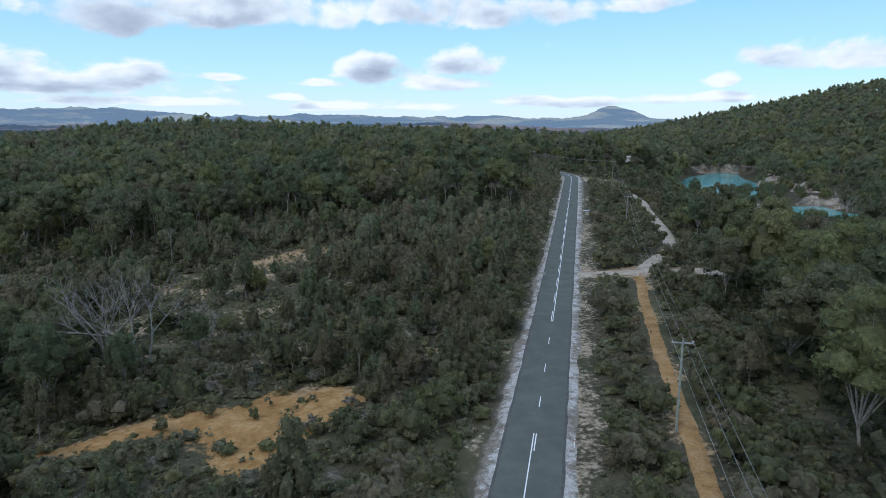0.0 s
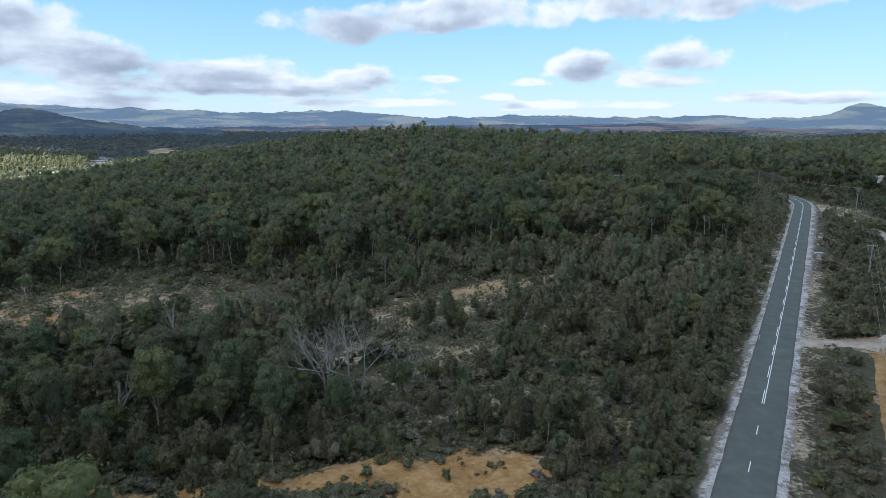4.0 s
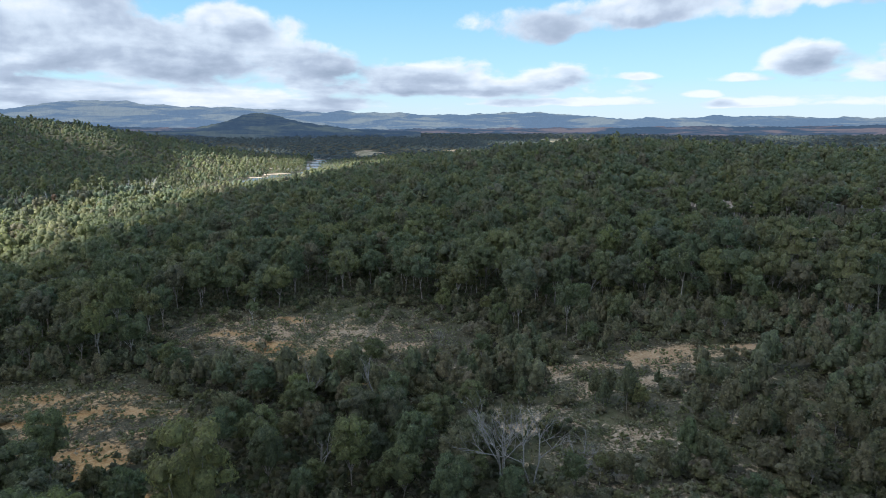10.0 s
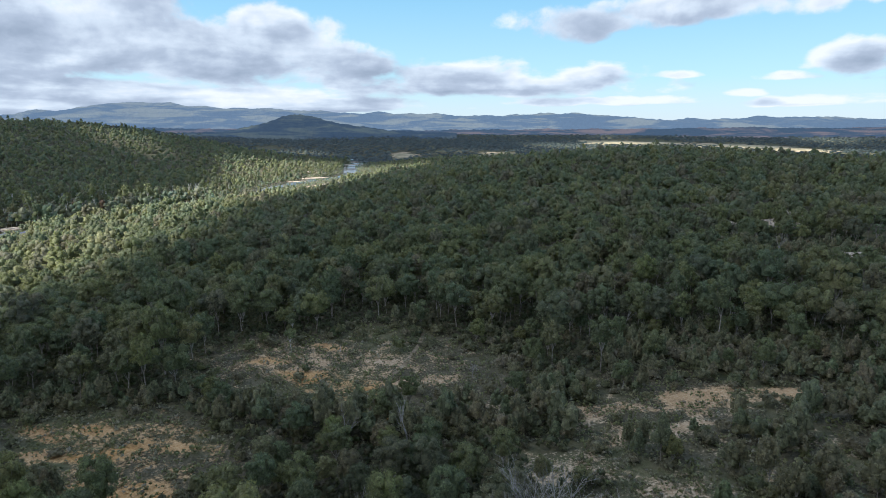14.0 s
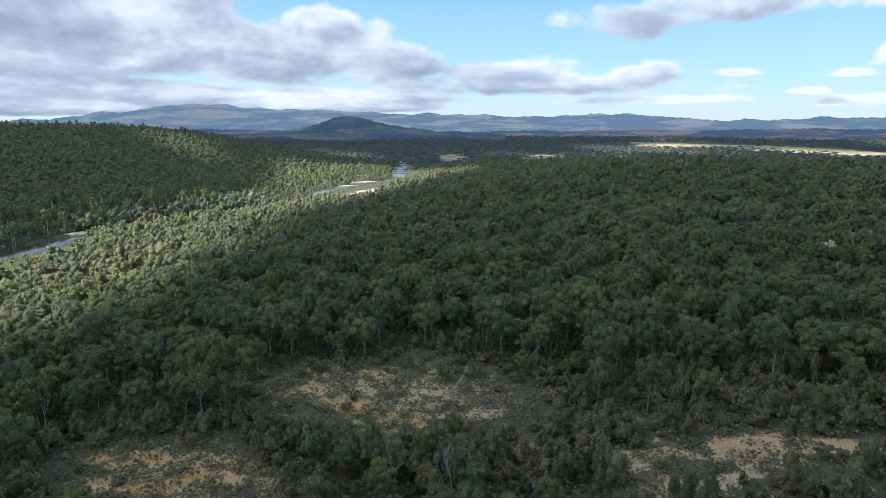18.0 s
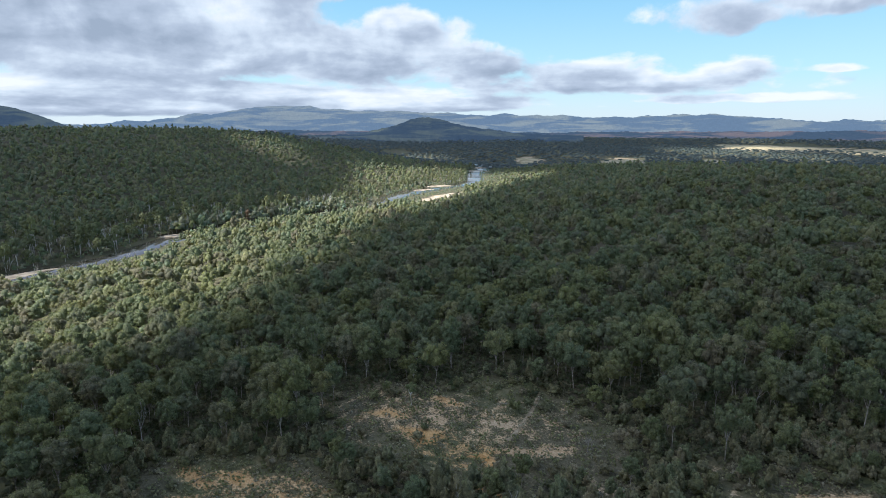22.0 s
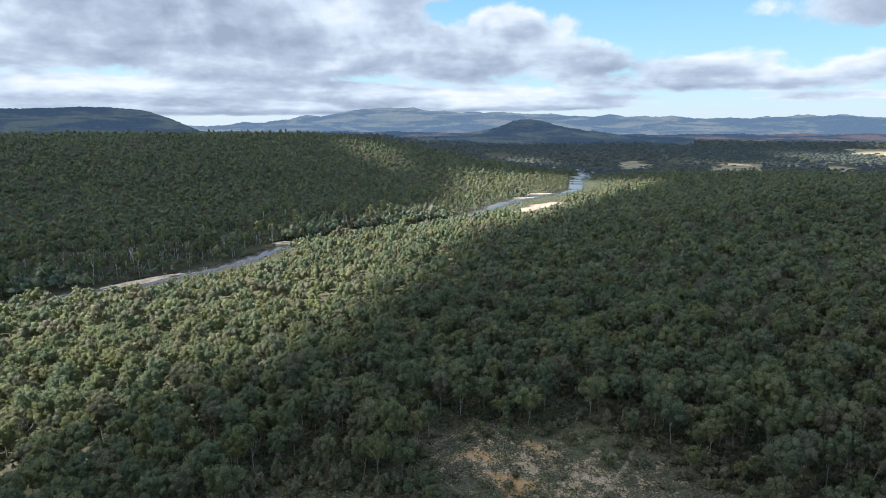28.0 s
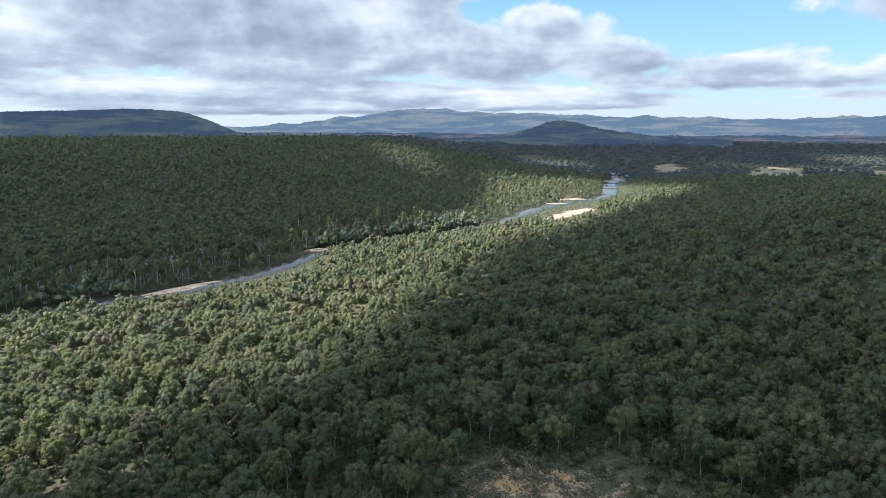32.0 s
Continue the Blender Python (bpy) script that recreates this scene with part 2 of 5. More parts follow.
# bare ground: x, y, half lengths, turn, how bare, how orange
PADDOCKS = [(-1270, 1850, 75, 210, 35), (-1690, 1830, 45, 90, 42), (-1080, 2080, 40, 110, 27), (-700, 2900, 330, 130, 165), (150, 2600, 240, 150, 5), (-1250, 3000, 320, 160, 155)]
BARE = [(-132, 48, 10, 2.0, 30, 0.85, 0.9), (-150, 54, 9, 1.8, 55, 0.82, 1.0), (-166, 61, 6, 2.4, 10, 0.8, 0.9), (-142, 67, 7, 1.8, 20, 0.78, 0.8), (-174, 50, 7, 2.2, 0, 0.75, 0.8), (-119, 50, 7, 2.4, 60, 0.8, 1.0), (-158, 44, 9, 2.6, -10, 0.8, 0.7),
        (-150, 117, 7, 3, 10, 0.85, 0.9), (-128, 123, 6, 2.6, 30, 0.85, 1.0), (-166, 140, 6, 2.8, 0, 0.85, 0.8), (-141, 141, 6, 2.6, 40, 0.8, 0.2), (-117, 108, 7, 3, 20, 0.85, 1.0), (-172, 117, 6, 2.6, 50, 0.85, 0.9), (-158, 128, 5, 2.4, -20, 0.8, 0.3), (-104, 116, 6, 2.4, 0, 0.8, 0.9),
        (-62, 55, 14, 3.0, -4, 0.8, 1.0), (-88, 53, 12, 2.6, 12, 0.75, 1.0), (-18, 74, 6, 7, 15, 0.92, 1.0), (-28, 70, 6, 4.5, 25, 0.88, 1.0), (-21, 63, 5, 5, 10, 0.9, 1.0), (-37, 69, 10, 2.8, 32, 0.88, 1.0), (-50, 62, 9, 2.2, 28, 0.8, 1.0), (-124, 55, 7, 3, 20, 0.72, 0.9), (-150, 57, 30, 15, 20, 0.46, 0.7),
        (-152, 134, 40, 24, 30, 0.47, 0.45), (-176, 128, 20, 12, 20, 0.40, 0.45), (-135, 118, 16, 11, 10, 0.48, 0.8), (-120, 138, 12, 4, 60, 0.7, 0.4), (-46, 170, 16, 9, 30, 0.58, 0.5), (-49, 171, 11, 4, 50, 0.8, 0.55), (-30, 183, 8, 4, 30, 0.8, 0.55), (-58, 138, 9, 4, 70, 0.68, 0.35), (-37, 120, 10, 6, 40, 0.62, 0.22), (-46, 150, 8, 3.5, 60, 0.66, 0.3), (-64, 152, 12, 5, 40, 0.6, 0.4), (-28, 181, 9, 5, 20, 0.6, 0.5), (-60, 120, 14, 7, 60, 0.5, 0.2),
        (-25, 98, 14, 9, 30, 0.48, 0.25), (-4, 92, 5, 4, 0, 0.6, 0.6), (-95, 500, 34, 26, 10, 0.9, 0.0), (-32, 362, 24, 12, 5, 0.85, 0.05), (-120, 640, 30, 10, 0, 0.8, 0.0), 
        (70, 335, 22, 7, 20, 0.9, 0.1), (80, 325, 12, 20, 0, 0.7, 0.1), (-472, 114, 30, 8, 60, 0.9, 0.1), (-445, 80, 14, 6, 60, 0.75, 0.1)]
SAND = [(-652, 48, 36, 8, 108, 0.9, 0.12), (-780, 228, 16, 9, 50, 0.9, 0.12), (-797, 385, 30, 9, 82, 0.9, 0.12), (-896, 742, 74, 19, 116, 1.0, 0.1), (-852, 652, 22, 8, 100, 0.95, 0.1), (-1078, 880, 34, 9, 62, 1.0, 0.1), (-1030, 800, 22, 8, 65, 0.9, 0.1), (-1210, 985, 26, 12, 70, 0.9, 0.1), (-1400, 1240, 75, 20, 50, 1.0, 0.1), (-1500, 1370, 50, 16, 50, 0.9, 0.1)]


def lumps(x, y, size, seed):
    """Cheap smooth noise, about -1 to 1."""
    v = 0
    for k in range(5):
        a, b, c = (seed * 12.9898 + k * 4.1414) % 6.283, (seed * 78.233 + k * 1.7) % 6.283, seed * 3.7 + k * 2.1
        f = 6.283 / size * (0.6 + 0.35 * k)
        v = v + np.sin((x * math.cos(a) + y * math.sin(a)) * f + c) * np.cos((x * math.cos(b) - y * math.sin(b)) * f * 0.8 + 2 * c)
    return v / 2.6


def openness(x, y):
    """The open heath between the thickets of the scrub."""
    g = np.maximum(gauss(x, y, -36, 128, 30, 44, 10), 0.9 * gauss(x, y, -100, 150, 40, 22, 10))
    return sstep(0.15, 0.5, lumps(x, y, 30, 23) + 0.25) * sstep(0.25, 0.55, g)


def heath(x, y):
    """Where the scrub opens and only low heath grows."""
    return np.maximum.reduce([gauss(x, y, -50, 158, 24, 11, 62), gauss(x, y, -28, 178, 12, 10, 40), gauss(x, y, -38, 118, 14, 11, 40), gauss(x, y, -150, 136, 46, 26, 25)])


def bareness(x, y):
    """How bare the ground is, and how orange."""
    bare, hue = np.zeros(np.shape(x)), np.zeros(np.shape(x)) + 0.2
    ripple = 0.35 * lumps(x, y, 11, 1) + 0.25 * lumps(x, y, 31, 2) + 0.45 * lumps(x, y, 150, 6) * (y > 1500)
    for cx, cy, a, b, turn, k, o in BARE + SAND + [(*q, 0.95, 0.25) for q in PADDOCKS]:
        g = gauss(x, y, cx, cy, a, b, turn)
        m = k * sstep(0.35, 0.75, g + (ripple * (0.8 if k < 0.7 else 0.45) if k < 1 else 0) * (g > 0.05))
        hue = np.where(m > bare, o, hue)
        bare = np.maximum(bare, m)
    m = 0.42 * openness(x, y)
    hue = np.where(m > bare, 0.28, hue)
    bare = np.maximum(bare, m)
    d, _ = line_dist(x, y, TRACK)
    m = sstep(2.6, 1.0, d) * 0.6
    hue = np.where(m > bare, np.where(y < 145, 0.7, 0.12), hue)
    bare = np.maximum(bare, m)
    rd_, sd_ = line_dist(x, y, ROAD)
    m = np.where(sd_ > 0, 0.50, 0.40) * sstep(13, 6, rd_) + 0.2 * lumps(x, y, 9, 21) * (rd_ < 12) * (rd_ > 5)
    hue = np.where(m > bare, 0.05, hue)
    bare = np.maximum(bare, m)
    for line in (SPUR, SPUR_FAR):
        d, _ = line_dist(x, y, line)
        m = sstep(4.5, 2.2, d) * 0.9
        hue = np.where(m > bare, 0.3, hue)
        bare = np.maximum(bare, m)
    return bare, hue


def road_dist(x, y):
    return line_dist(x, y, ROAD)


# ---- materials ----
def leaf_material(name, colours, per_object=False):
    m, n, b = material(name, 0.62, 0.0, 0.25)
    if per_object:
        t = n.add("ShaderNodeObjectInfo").outputs["Random"]
    else:
        t = n.add("ShaderNodeAttribute", {"attribute_name": "tint"}).outputs["Fac"]
    isl = n.add("ShaderNodeNewGeometry").outputs["Random Per Island"]
    c = n.ramp(t, [(i / (len(colours) - 1), k) for i, k in enumerate(colours)])
    v = n.math("ADD", 0.74, n.math("MULTIPLY", isl, 0.52))
    c = n.mix(1.0, c, n.add("ShaderNodeCombineColor", None, Red=v, Green=v, Blue=n.math("MULTIPLY", v, 0.95)).outputs[0], "MULTIPLY")
    co = n.add("ShaderNodeTexCoord").outputs["Object"]
    tuft = n.noise(co, 1.5, 5.0, 0.75)
    # Random leaf tone that also paints shade into hollows between tufts.
    c = n.mix(1.0, c, n.ramp(tuft, [(0.36, (0.62, 0.62, 0.64)), (0.5, (1.0, 1.0, 1.0)), (0.64, (1.48, 1.44, 1.32))]), "MULTIPLY")
    paint(n, b, c)
    bump(n, b, tuft, 0.9, 0.7)
    through_leaf = n.add("ShaderNodeBsdfTranslucent", None, Color=n.mix(1.0, c, (1.75, 1.8, 1.35), "MULTIPLY"))
    both = n.add("ShaderNodeMixShader", None, Fac=0.35, i1=b.outputs[0], i2=through_leaf.outputs[0])
    for q in n.tree.nodes:
        if q.type == "OUTPUT_MATERIAL":
            n.tree.links.new(both.outputs[0], q.inputs["Surface"])
    return m


GUM = [(0.142, 0.146, 0.052), (0.086, 0.092, 0.050), (0.140, 0.116, 0.064), (0.104, 0.122, 0.062), (0.116, 0.122, 0.056), (0.148, 0.144, 0.054), (0.100, 0.114, 0.056), (0.162, 0.150, 0.062), (0.128, 0.116, 0.066), (0.158, 0.146, 0.056), (0.112, 0.130, 0.062)]
OAK = [(0.134, 0.145, 0.081), (0.160, 0.147, 0.092), (0.120, 0.141, 0.084), (0.170, 0.145, 0.096), (0.126, 0.152, 0.084)]
SCRUB = [tuple(0.86 * c for c in k) for k in [(0.183, 0.195, 0.088), (0.240, 0.225, 0.144), (0.147, 0.166, 0.081), (0.275, 0.253, 0.214), (0.183, 0.194, 0.096), (0.170, 0.176, 0.101), (0.248, 0.195, 0.136)]]
# Blue raised in all gum leaves, partly in place of haze.
GUM = [(1.00 * r, 1.08 * g, 1.30 * b) for r, g, b in GUM]
gum_leaf, gum_leaf_one = leaf_material("gum_leaves", GUM), leaf_material("gum_leaves_single", [tuple(1.15 * c for c in k) for k in GUM], True)
oak_leaf, oak_leaf_one = leaf_material("sheoak_needles", OAK), leaf_material("sheoak_needles_single", OAK, True)
scrub_leaf = leaf_material("scrub_leaves", SCRUB)
wattle_leaf = leaf_material("wattle_leaves", [(0.10, 0.150, 0.105), (0.150, 0.165, 0.075), (0.115, 0.160, 0.125), (0.165, 0.160, 0.110), (0.140, 0.170, 0.120), (0.190, 0.125, 0.085)])
tea_tree_leaf = leaf_material("tea_tree_leaves", [(0.122, 0.128, 0.062), (0.152, 0.142, 0.082), (0.102, 0.114, 0.060), (0.185, 0.162, 0.118), (0.118, 0.128, 0.060), (0.140, 0.128, 0.086)])
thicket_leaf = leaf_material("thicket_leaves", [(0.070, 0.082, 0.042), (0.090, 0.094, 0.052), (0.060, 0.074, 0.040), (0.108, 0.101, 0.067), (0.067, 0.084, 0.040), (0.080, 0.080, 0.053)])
far_leaf = leaf_material("far_leaves", GUM)
# Leaf colour pulled towards blue-grey for haze over the far plain.
hazed_distant_leaf = leaf_material("hazed_distant_leaves", [(0.042, 0.055, 0.049), (0.054, 0.067, 0.054)])
# Faint blue emission on these leaves stands in for haze.
for n_ in hazed_distant_leaf.node_tree.nodes:
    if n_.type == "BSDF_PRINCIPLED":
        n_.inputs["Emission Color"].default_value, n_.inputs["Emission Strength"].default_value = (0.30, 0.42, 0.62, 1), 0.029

bark, n, b = material("pale_bark", 0.85)
co = n.add("ShaderNodeTexCoord").outputs["Object"]
paint(n, b, n.ramp(n.noise(co, 1.6, 5.0), [(0.3, (0.12, 0.10, 0.08)), (0.5, (0.26, 0.23, 0.19)), (0.7, (0.44, 0.40, 0.35))]))
pale_trunk, n, b = material("white_gum_bark", 0.8)
co = n.add("ShaderNodeTexCoord").outputs["Object"]
paint(n, b, n.ramp(n.noise(co, 0.5, 5.0), [(0.35, (0.30, 0.28, 0.25)), (0.55, (0.55, 0.52, 0.47)), (0.7, (0.70, 0.67, 0.62))]))
dead_wood, n, b = material("weathered_wood", 0.9)
co = n.add("ShaderNodeTexCoord").outputs["Object"]
paint(n, b, n.ramp(n.noise(co, 2.2, 5.0), [(0.3, (0.15, 0.14, 0.125)), (0.7, (0.37, 0.35, 0.315))]))

ground_mat, n, b = material("forest_floor", 0.95, 0.0, 0.15)
co = n.add("ShaderNodeTexCoord").outputs["Object"]
bare = n.add("ShaderNodeAttribute", {"attribute_name": "bare"}).outputs["Fac"]
hue = n.add("ShaderNodeAttribute", {"attribute_name": "hue"}).outputs["Fac"]
fine_n, mid_n, big_n = n.noise(co, 1.3, 6.0, 0.65), n.noise(co, 0.22, 5.0, 0.6), n.noise(co, 0.03, 4.0)
litter = n.ramp(fine_n, [(0.30, (0.042, 0.040, 0.024)), (0.5, (0.080, 0.072, 0.044)), (0.68, (0.145, 0.125, 0.085))])
litter = n.mix(n.step(big_n, 0.42, 0.62), litter, n.ramp(mid_n, [(0.35, (0.055, 0.062, 0.030)), (0.65, (0.12, 0.11, 0.06))]))
orange = n.ramp(n.math("ADD", n.math("MULTIPLY", fine_n, 0.5), n.math("MULTIPLY", mid_n, 0.5)), [(0.36, (0.23, 0.125, 0.045)), (0.5, (0.36, 0.205, 0.075)), (0.62, (0.46, 0.30, 0.14))])
pale = n.ramp(fine_n, [(0.3, (0.19, 0.145, 0.095)), (0.5, (0.32, 0.26, 0.18)), (0.7, (0.46, 0.40, 0.31))])
soil = n.mix(hue, pale, orange)
edge = n.math("ADD", bare, n.math("MULTIPLY", n.math("SUBTRACT", n.math("ADD", n.math("MULTIPLY", mid_n, 0.6), n.math("MULTIPLY", fine_n, 0.6)), 0.6), 1.5))
paint(n, b, n.mix(n.step(edge, 0.40, 0.62), litter, soil))
bump(n, b, n.math("ADD", fine_n, mid_n), 0.9, 0.5)

# ---- ground ----
def axis(lo, hi, mid, tight, cells):
    a, c = math.asinh((lo - mid) / tight), math.asinh((hi - mid) / tight)
    return mid + tight * np.sinh(np.linspace(a, c, cells))


gx, gy = np.meshgrid(axis(-5200, 5200, -60, 130, 280), axis(-5200, 5200, 120, 130, 280))
gz = land(gx, gy)
rd, _ = road_dist(gx, gy)
rv, _ = line_dist(gx, gy, RIVER)
gz = gz - 0.25 * sstep(9, 5, rd) + 0.5 * lumps(gx, gy, 23, 5) * sstep(8, 20, rd) * sstep(3500, 400, np.hypot(gx, gy)) - 2.2 * sstep(30, 12, rv)
rows_n, cols_n = gx.shape
ids = np.arange(rows_n * cols_n).reshape(rows_n, cols_n)
a, bb, c, d = ids[:-1, :-1].ravel(), ids[:-1, 1:].ravel(), ids[1:, 1:].ravel(), ids[1:, :-1].ravel()
me = mesh_of("ground", np.stack([gx, gy, gz], -1).reshape(-1, 3), np.concatenate([np.stack([a, bb, c], 1), np.stack([a, c, d], 1)]), [ground_mat])
br, hu = bareness(gx.ravel(), gy.ravel())
for key, val in (("bare", br), ("hue", hu)):
    me.attributes.new(key, "FLOAT", "POINT").data.foreach_set("value", val.astype(np.float32))
me.polygons.foreach_set("use_smooth", np.ones(len(me.polygons), bool))
ground = tagged(new("ground", me), "leaf-littered bushland ground with orange and pale bare soil", "ground", kind="structure")


def height(x, y):
    """The ground's height between the corners of its sheet."""
    xs, ys = gx[0], gy[:, 0]
    i, j = np.clip(np.searchsorted(xs, x) - 1, 0, cols_n - 2), np.clip(np.searchsorted(ys, y) - 1, 0, rows_n - 2)
    u, v = (x - xs[i]) / (xs[i + 1] - xs[i]), (y - ys[j]) / (ys[j + 1] - ys[j])
    return (gz[j, i] * (1 - u) + gz[j, i + 1] * u) * (1 - v) + (gz[j + 1, i] * (1 - u) + gz[j + 1, i + 1] * u) * v


def smooth_line(line, gap):
    """Points at even steps along a line with its corners rounded."""
    p = np.array(line, float)
    for _ in range(3):
        q = np.empty((2 * len(p) - 2, 2))
        q[0::2], q[1::2] = 0.75 * p[:-1] + 0.25 * p[1:], 0.25 * p[:-1] + 0.75 * p[1:]
        p = np.vstack([p[:1], q, p[-1:]])
    s = np.concatenate([[0], np.cumsum(np.hypot(*np.diff(p, axis=0).T))])
    t = np.arange(0, s[-1], gap)
    p = np.stack([np.interp(t, s, p[:, 0]), np.interp(t, s, p[:, 1])], 1)
    g = np.gradient(p, axis=0)
    g /= np.linalg.norm(g, axis=1)[:, None]
    return p, np.stack([g[:, 1], -g[:, 0]], 1), t


def ribbon(name, p, side, offs, lifts, zs, mat, tint=None):
    """A strip along a line, with cross-section offsets (to the right) and lifts."""
    k = len(offs)
    v = np.concatenate([np.stack([p[:, 0] + side[:, 0] * o, p[:, 1] + side[:, 1] * o, zs + l], 1) for o, l in zip(offs, lifts)])
    nn = len(p)
    tris = []
    for i in range(k - 1):
        a = np.arange(nn - 1) + i * nn
        tris += [np.stack([a, a + nn, a + nn + 1], 1), np.stack([a, a + nn + 1, a + 1], 1)]
    return mesh_of(name, v, np.concatenate(tris), [mat], None, None if tint is None else np.repeat(tint, nn))

# ---- unseen cloud cover added far above for shade; placed gaps let the sun through ----
# Centre line and half widths of the gap laid over the sunlit strip.
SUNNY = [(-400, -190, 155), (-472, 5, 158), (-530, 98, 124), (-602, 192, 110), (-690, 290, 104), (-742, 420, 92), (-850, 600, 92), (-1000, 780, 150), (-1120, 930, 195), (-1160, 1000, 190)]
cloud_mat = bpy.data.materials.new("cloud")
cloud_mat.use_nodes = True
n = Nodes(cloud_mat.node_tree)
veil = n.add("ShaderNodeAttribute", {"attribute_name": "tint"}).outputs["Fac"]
# Dim bluish transmission sets how dark and blue the shade below is.
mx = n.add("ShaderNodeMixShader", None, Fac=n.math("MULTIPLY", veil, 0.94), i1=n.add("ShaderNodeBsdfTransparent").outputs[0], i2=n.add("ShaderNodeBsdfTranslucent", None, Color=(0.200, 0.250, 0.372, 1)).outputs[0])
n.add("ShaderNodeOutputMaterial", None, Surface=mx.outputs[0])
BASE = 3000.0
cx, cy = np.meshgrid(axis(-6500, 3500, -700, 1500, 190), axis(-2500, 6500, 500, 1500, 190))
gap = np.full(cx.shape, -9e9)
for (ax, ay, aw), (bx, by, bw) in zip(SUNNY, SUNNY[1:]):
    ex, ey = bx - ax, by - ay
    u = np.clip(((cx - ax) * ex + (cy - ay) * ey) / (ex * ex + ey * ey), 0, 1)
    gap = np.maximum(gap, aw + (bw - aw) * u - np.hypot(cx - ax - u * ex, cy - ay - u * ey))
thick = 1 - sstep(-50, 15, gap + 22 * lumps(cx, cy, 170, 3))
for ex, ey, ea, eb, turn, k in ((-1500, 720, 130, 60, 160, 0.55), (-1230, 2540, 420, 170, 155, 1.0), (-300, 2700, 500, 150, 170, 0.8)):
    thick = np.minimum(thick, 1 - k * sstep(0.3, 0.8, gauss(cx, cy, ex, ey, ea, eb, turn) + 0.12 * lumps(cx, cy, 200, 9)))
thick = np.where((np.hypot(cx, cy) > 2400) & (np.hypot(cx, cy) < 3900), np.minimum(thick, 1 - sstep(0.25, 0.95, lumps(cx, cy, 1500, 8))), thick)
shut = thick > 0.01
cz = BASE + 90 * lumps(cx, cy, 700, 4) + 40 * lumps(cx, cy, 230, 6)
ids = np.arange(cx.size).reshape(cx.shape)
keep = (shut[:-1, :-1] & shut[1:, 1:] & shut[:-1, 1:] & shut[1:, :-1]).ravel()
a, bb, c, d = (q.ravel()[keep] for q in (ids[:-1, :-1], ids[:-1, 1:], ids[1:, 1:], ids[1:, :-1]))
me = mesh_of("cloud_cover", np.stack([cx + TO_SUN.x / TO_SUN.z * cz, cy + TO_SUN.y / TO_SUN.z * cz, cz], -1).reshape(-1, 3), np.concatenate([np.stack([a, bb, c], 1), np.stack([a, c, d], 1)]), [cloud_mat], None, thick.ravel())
tagged(new("cloud_cover", me), "unseen broken grey cloud layer, added high over the bush for its shade", "cloud", kind="structure")

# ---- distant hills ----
def hazed_hill_material(name, dark, light, haze, haze_glow):
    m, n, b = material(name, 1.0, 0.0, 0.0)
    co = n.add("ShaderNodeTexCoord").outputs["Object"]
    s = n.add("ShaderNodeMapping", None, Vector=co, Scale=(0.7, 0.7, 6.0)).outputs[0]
    # Pale patches: open farmland, and sunlit slopes painted into the colour.
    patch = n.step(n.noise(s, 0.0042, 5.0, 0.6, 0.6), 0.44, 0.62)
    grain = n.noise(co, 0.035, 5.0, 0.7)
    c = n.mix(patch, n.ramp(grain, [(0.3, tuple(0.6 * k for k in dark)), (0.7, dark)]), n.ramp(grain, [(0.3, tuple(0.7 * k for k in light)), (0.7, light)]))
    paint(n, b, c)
    # Blue emission stands in for haze, brighter and warmer in the patches.
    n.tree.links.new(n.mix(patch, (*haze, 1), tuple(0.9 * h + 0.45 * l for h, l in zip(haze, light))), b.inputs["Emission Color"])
    b.inputs["Emission Strength"].default_value = haze_glow
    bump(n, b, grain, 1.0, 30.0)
    return m


def ridge(name, label, az0, az1, radius, crest, mat, seed, depth=700, foot=10):
    """A chain of hills round the horizon: crest(az) gives its height."""
    az = np.arange(az0, az1, 0.14)
    top = crest(az)
    vs = []
    prof = [(-1.0, 0.0), (-0.8, 0.12), (-0.6, 0.3), (-0.42, 0.5), (-0.27, 0.68), (-0.15, 0.84), (-0.06, 0.95), (0.0, 1.0), (0.15, 0.9), (0.3, 0.4)]
    for k, (u, f) in enumerate(prof):
        w = 0.05 * math.sin(f * math.pi) * (lumps(az * 40 + 90 * u, az * 9, 60, seed) + 0.7 * lumps(az * 40, az * 9 + 40 * u, 23, seed + 1))
        r = radius + depth * u * (0.9 + 0.12 * lumps(az * 30, 0 * az, 70, seed + 2))
        z = foot + (top - foot) * np.clip(f + w, 0, 1.0) + (3.0 * lumps(az * 90, 0 * az, 37, seed + 3) if f > 0.9 else 0) - (80 if k == 0 else 0)
        a = np.radians(az)
        vs.append(np.stack([-np.sin(a) * r, np.cos(a) * r, z], 1))
    v, nn = np.concatenate(vs), len(az)
    tris = []
    for k in range(len(prof) - 1):
        a = np.arange(nn - 1) + k * nn
        tris += [np.stack([a + 1, a, a + nn], 1), np.stack([a + 1, a + nn, a + nn + 1], 1)]
    me = mesh_of(name, v, np.concatenate(tris), [mat])
    me.polygons.foreach_set("use_smooth", np.ones(len(me.polygons), bool))
    return tagged(new(name, me), label, "hills", kind="structure")


def bell(az, c, w):
    return np.exp(-0.5 * ((az - c) / w) ** 2)


def eye_then(az):
    return np.interp(az, [-30, 0, 20, 35, 60, 95], [34, 40, 55, 68, 88, 104])


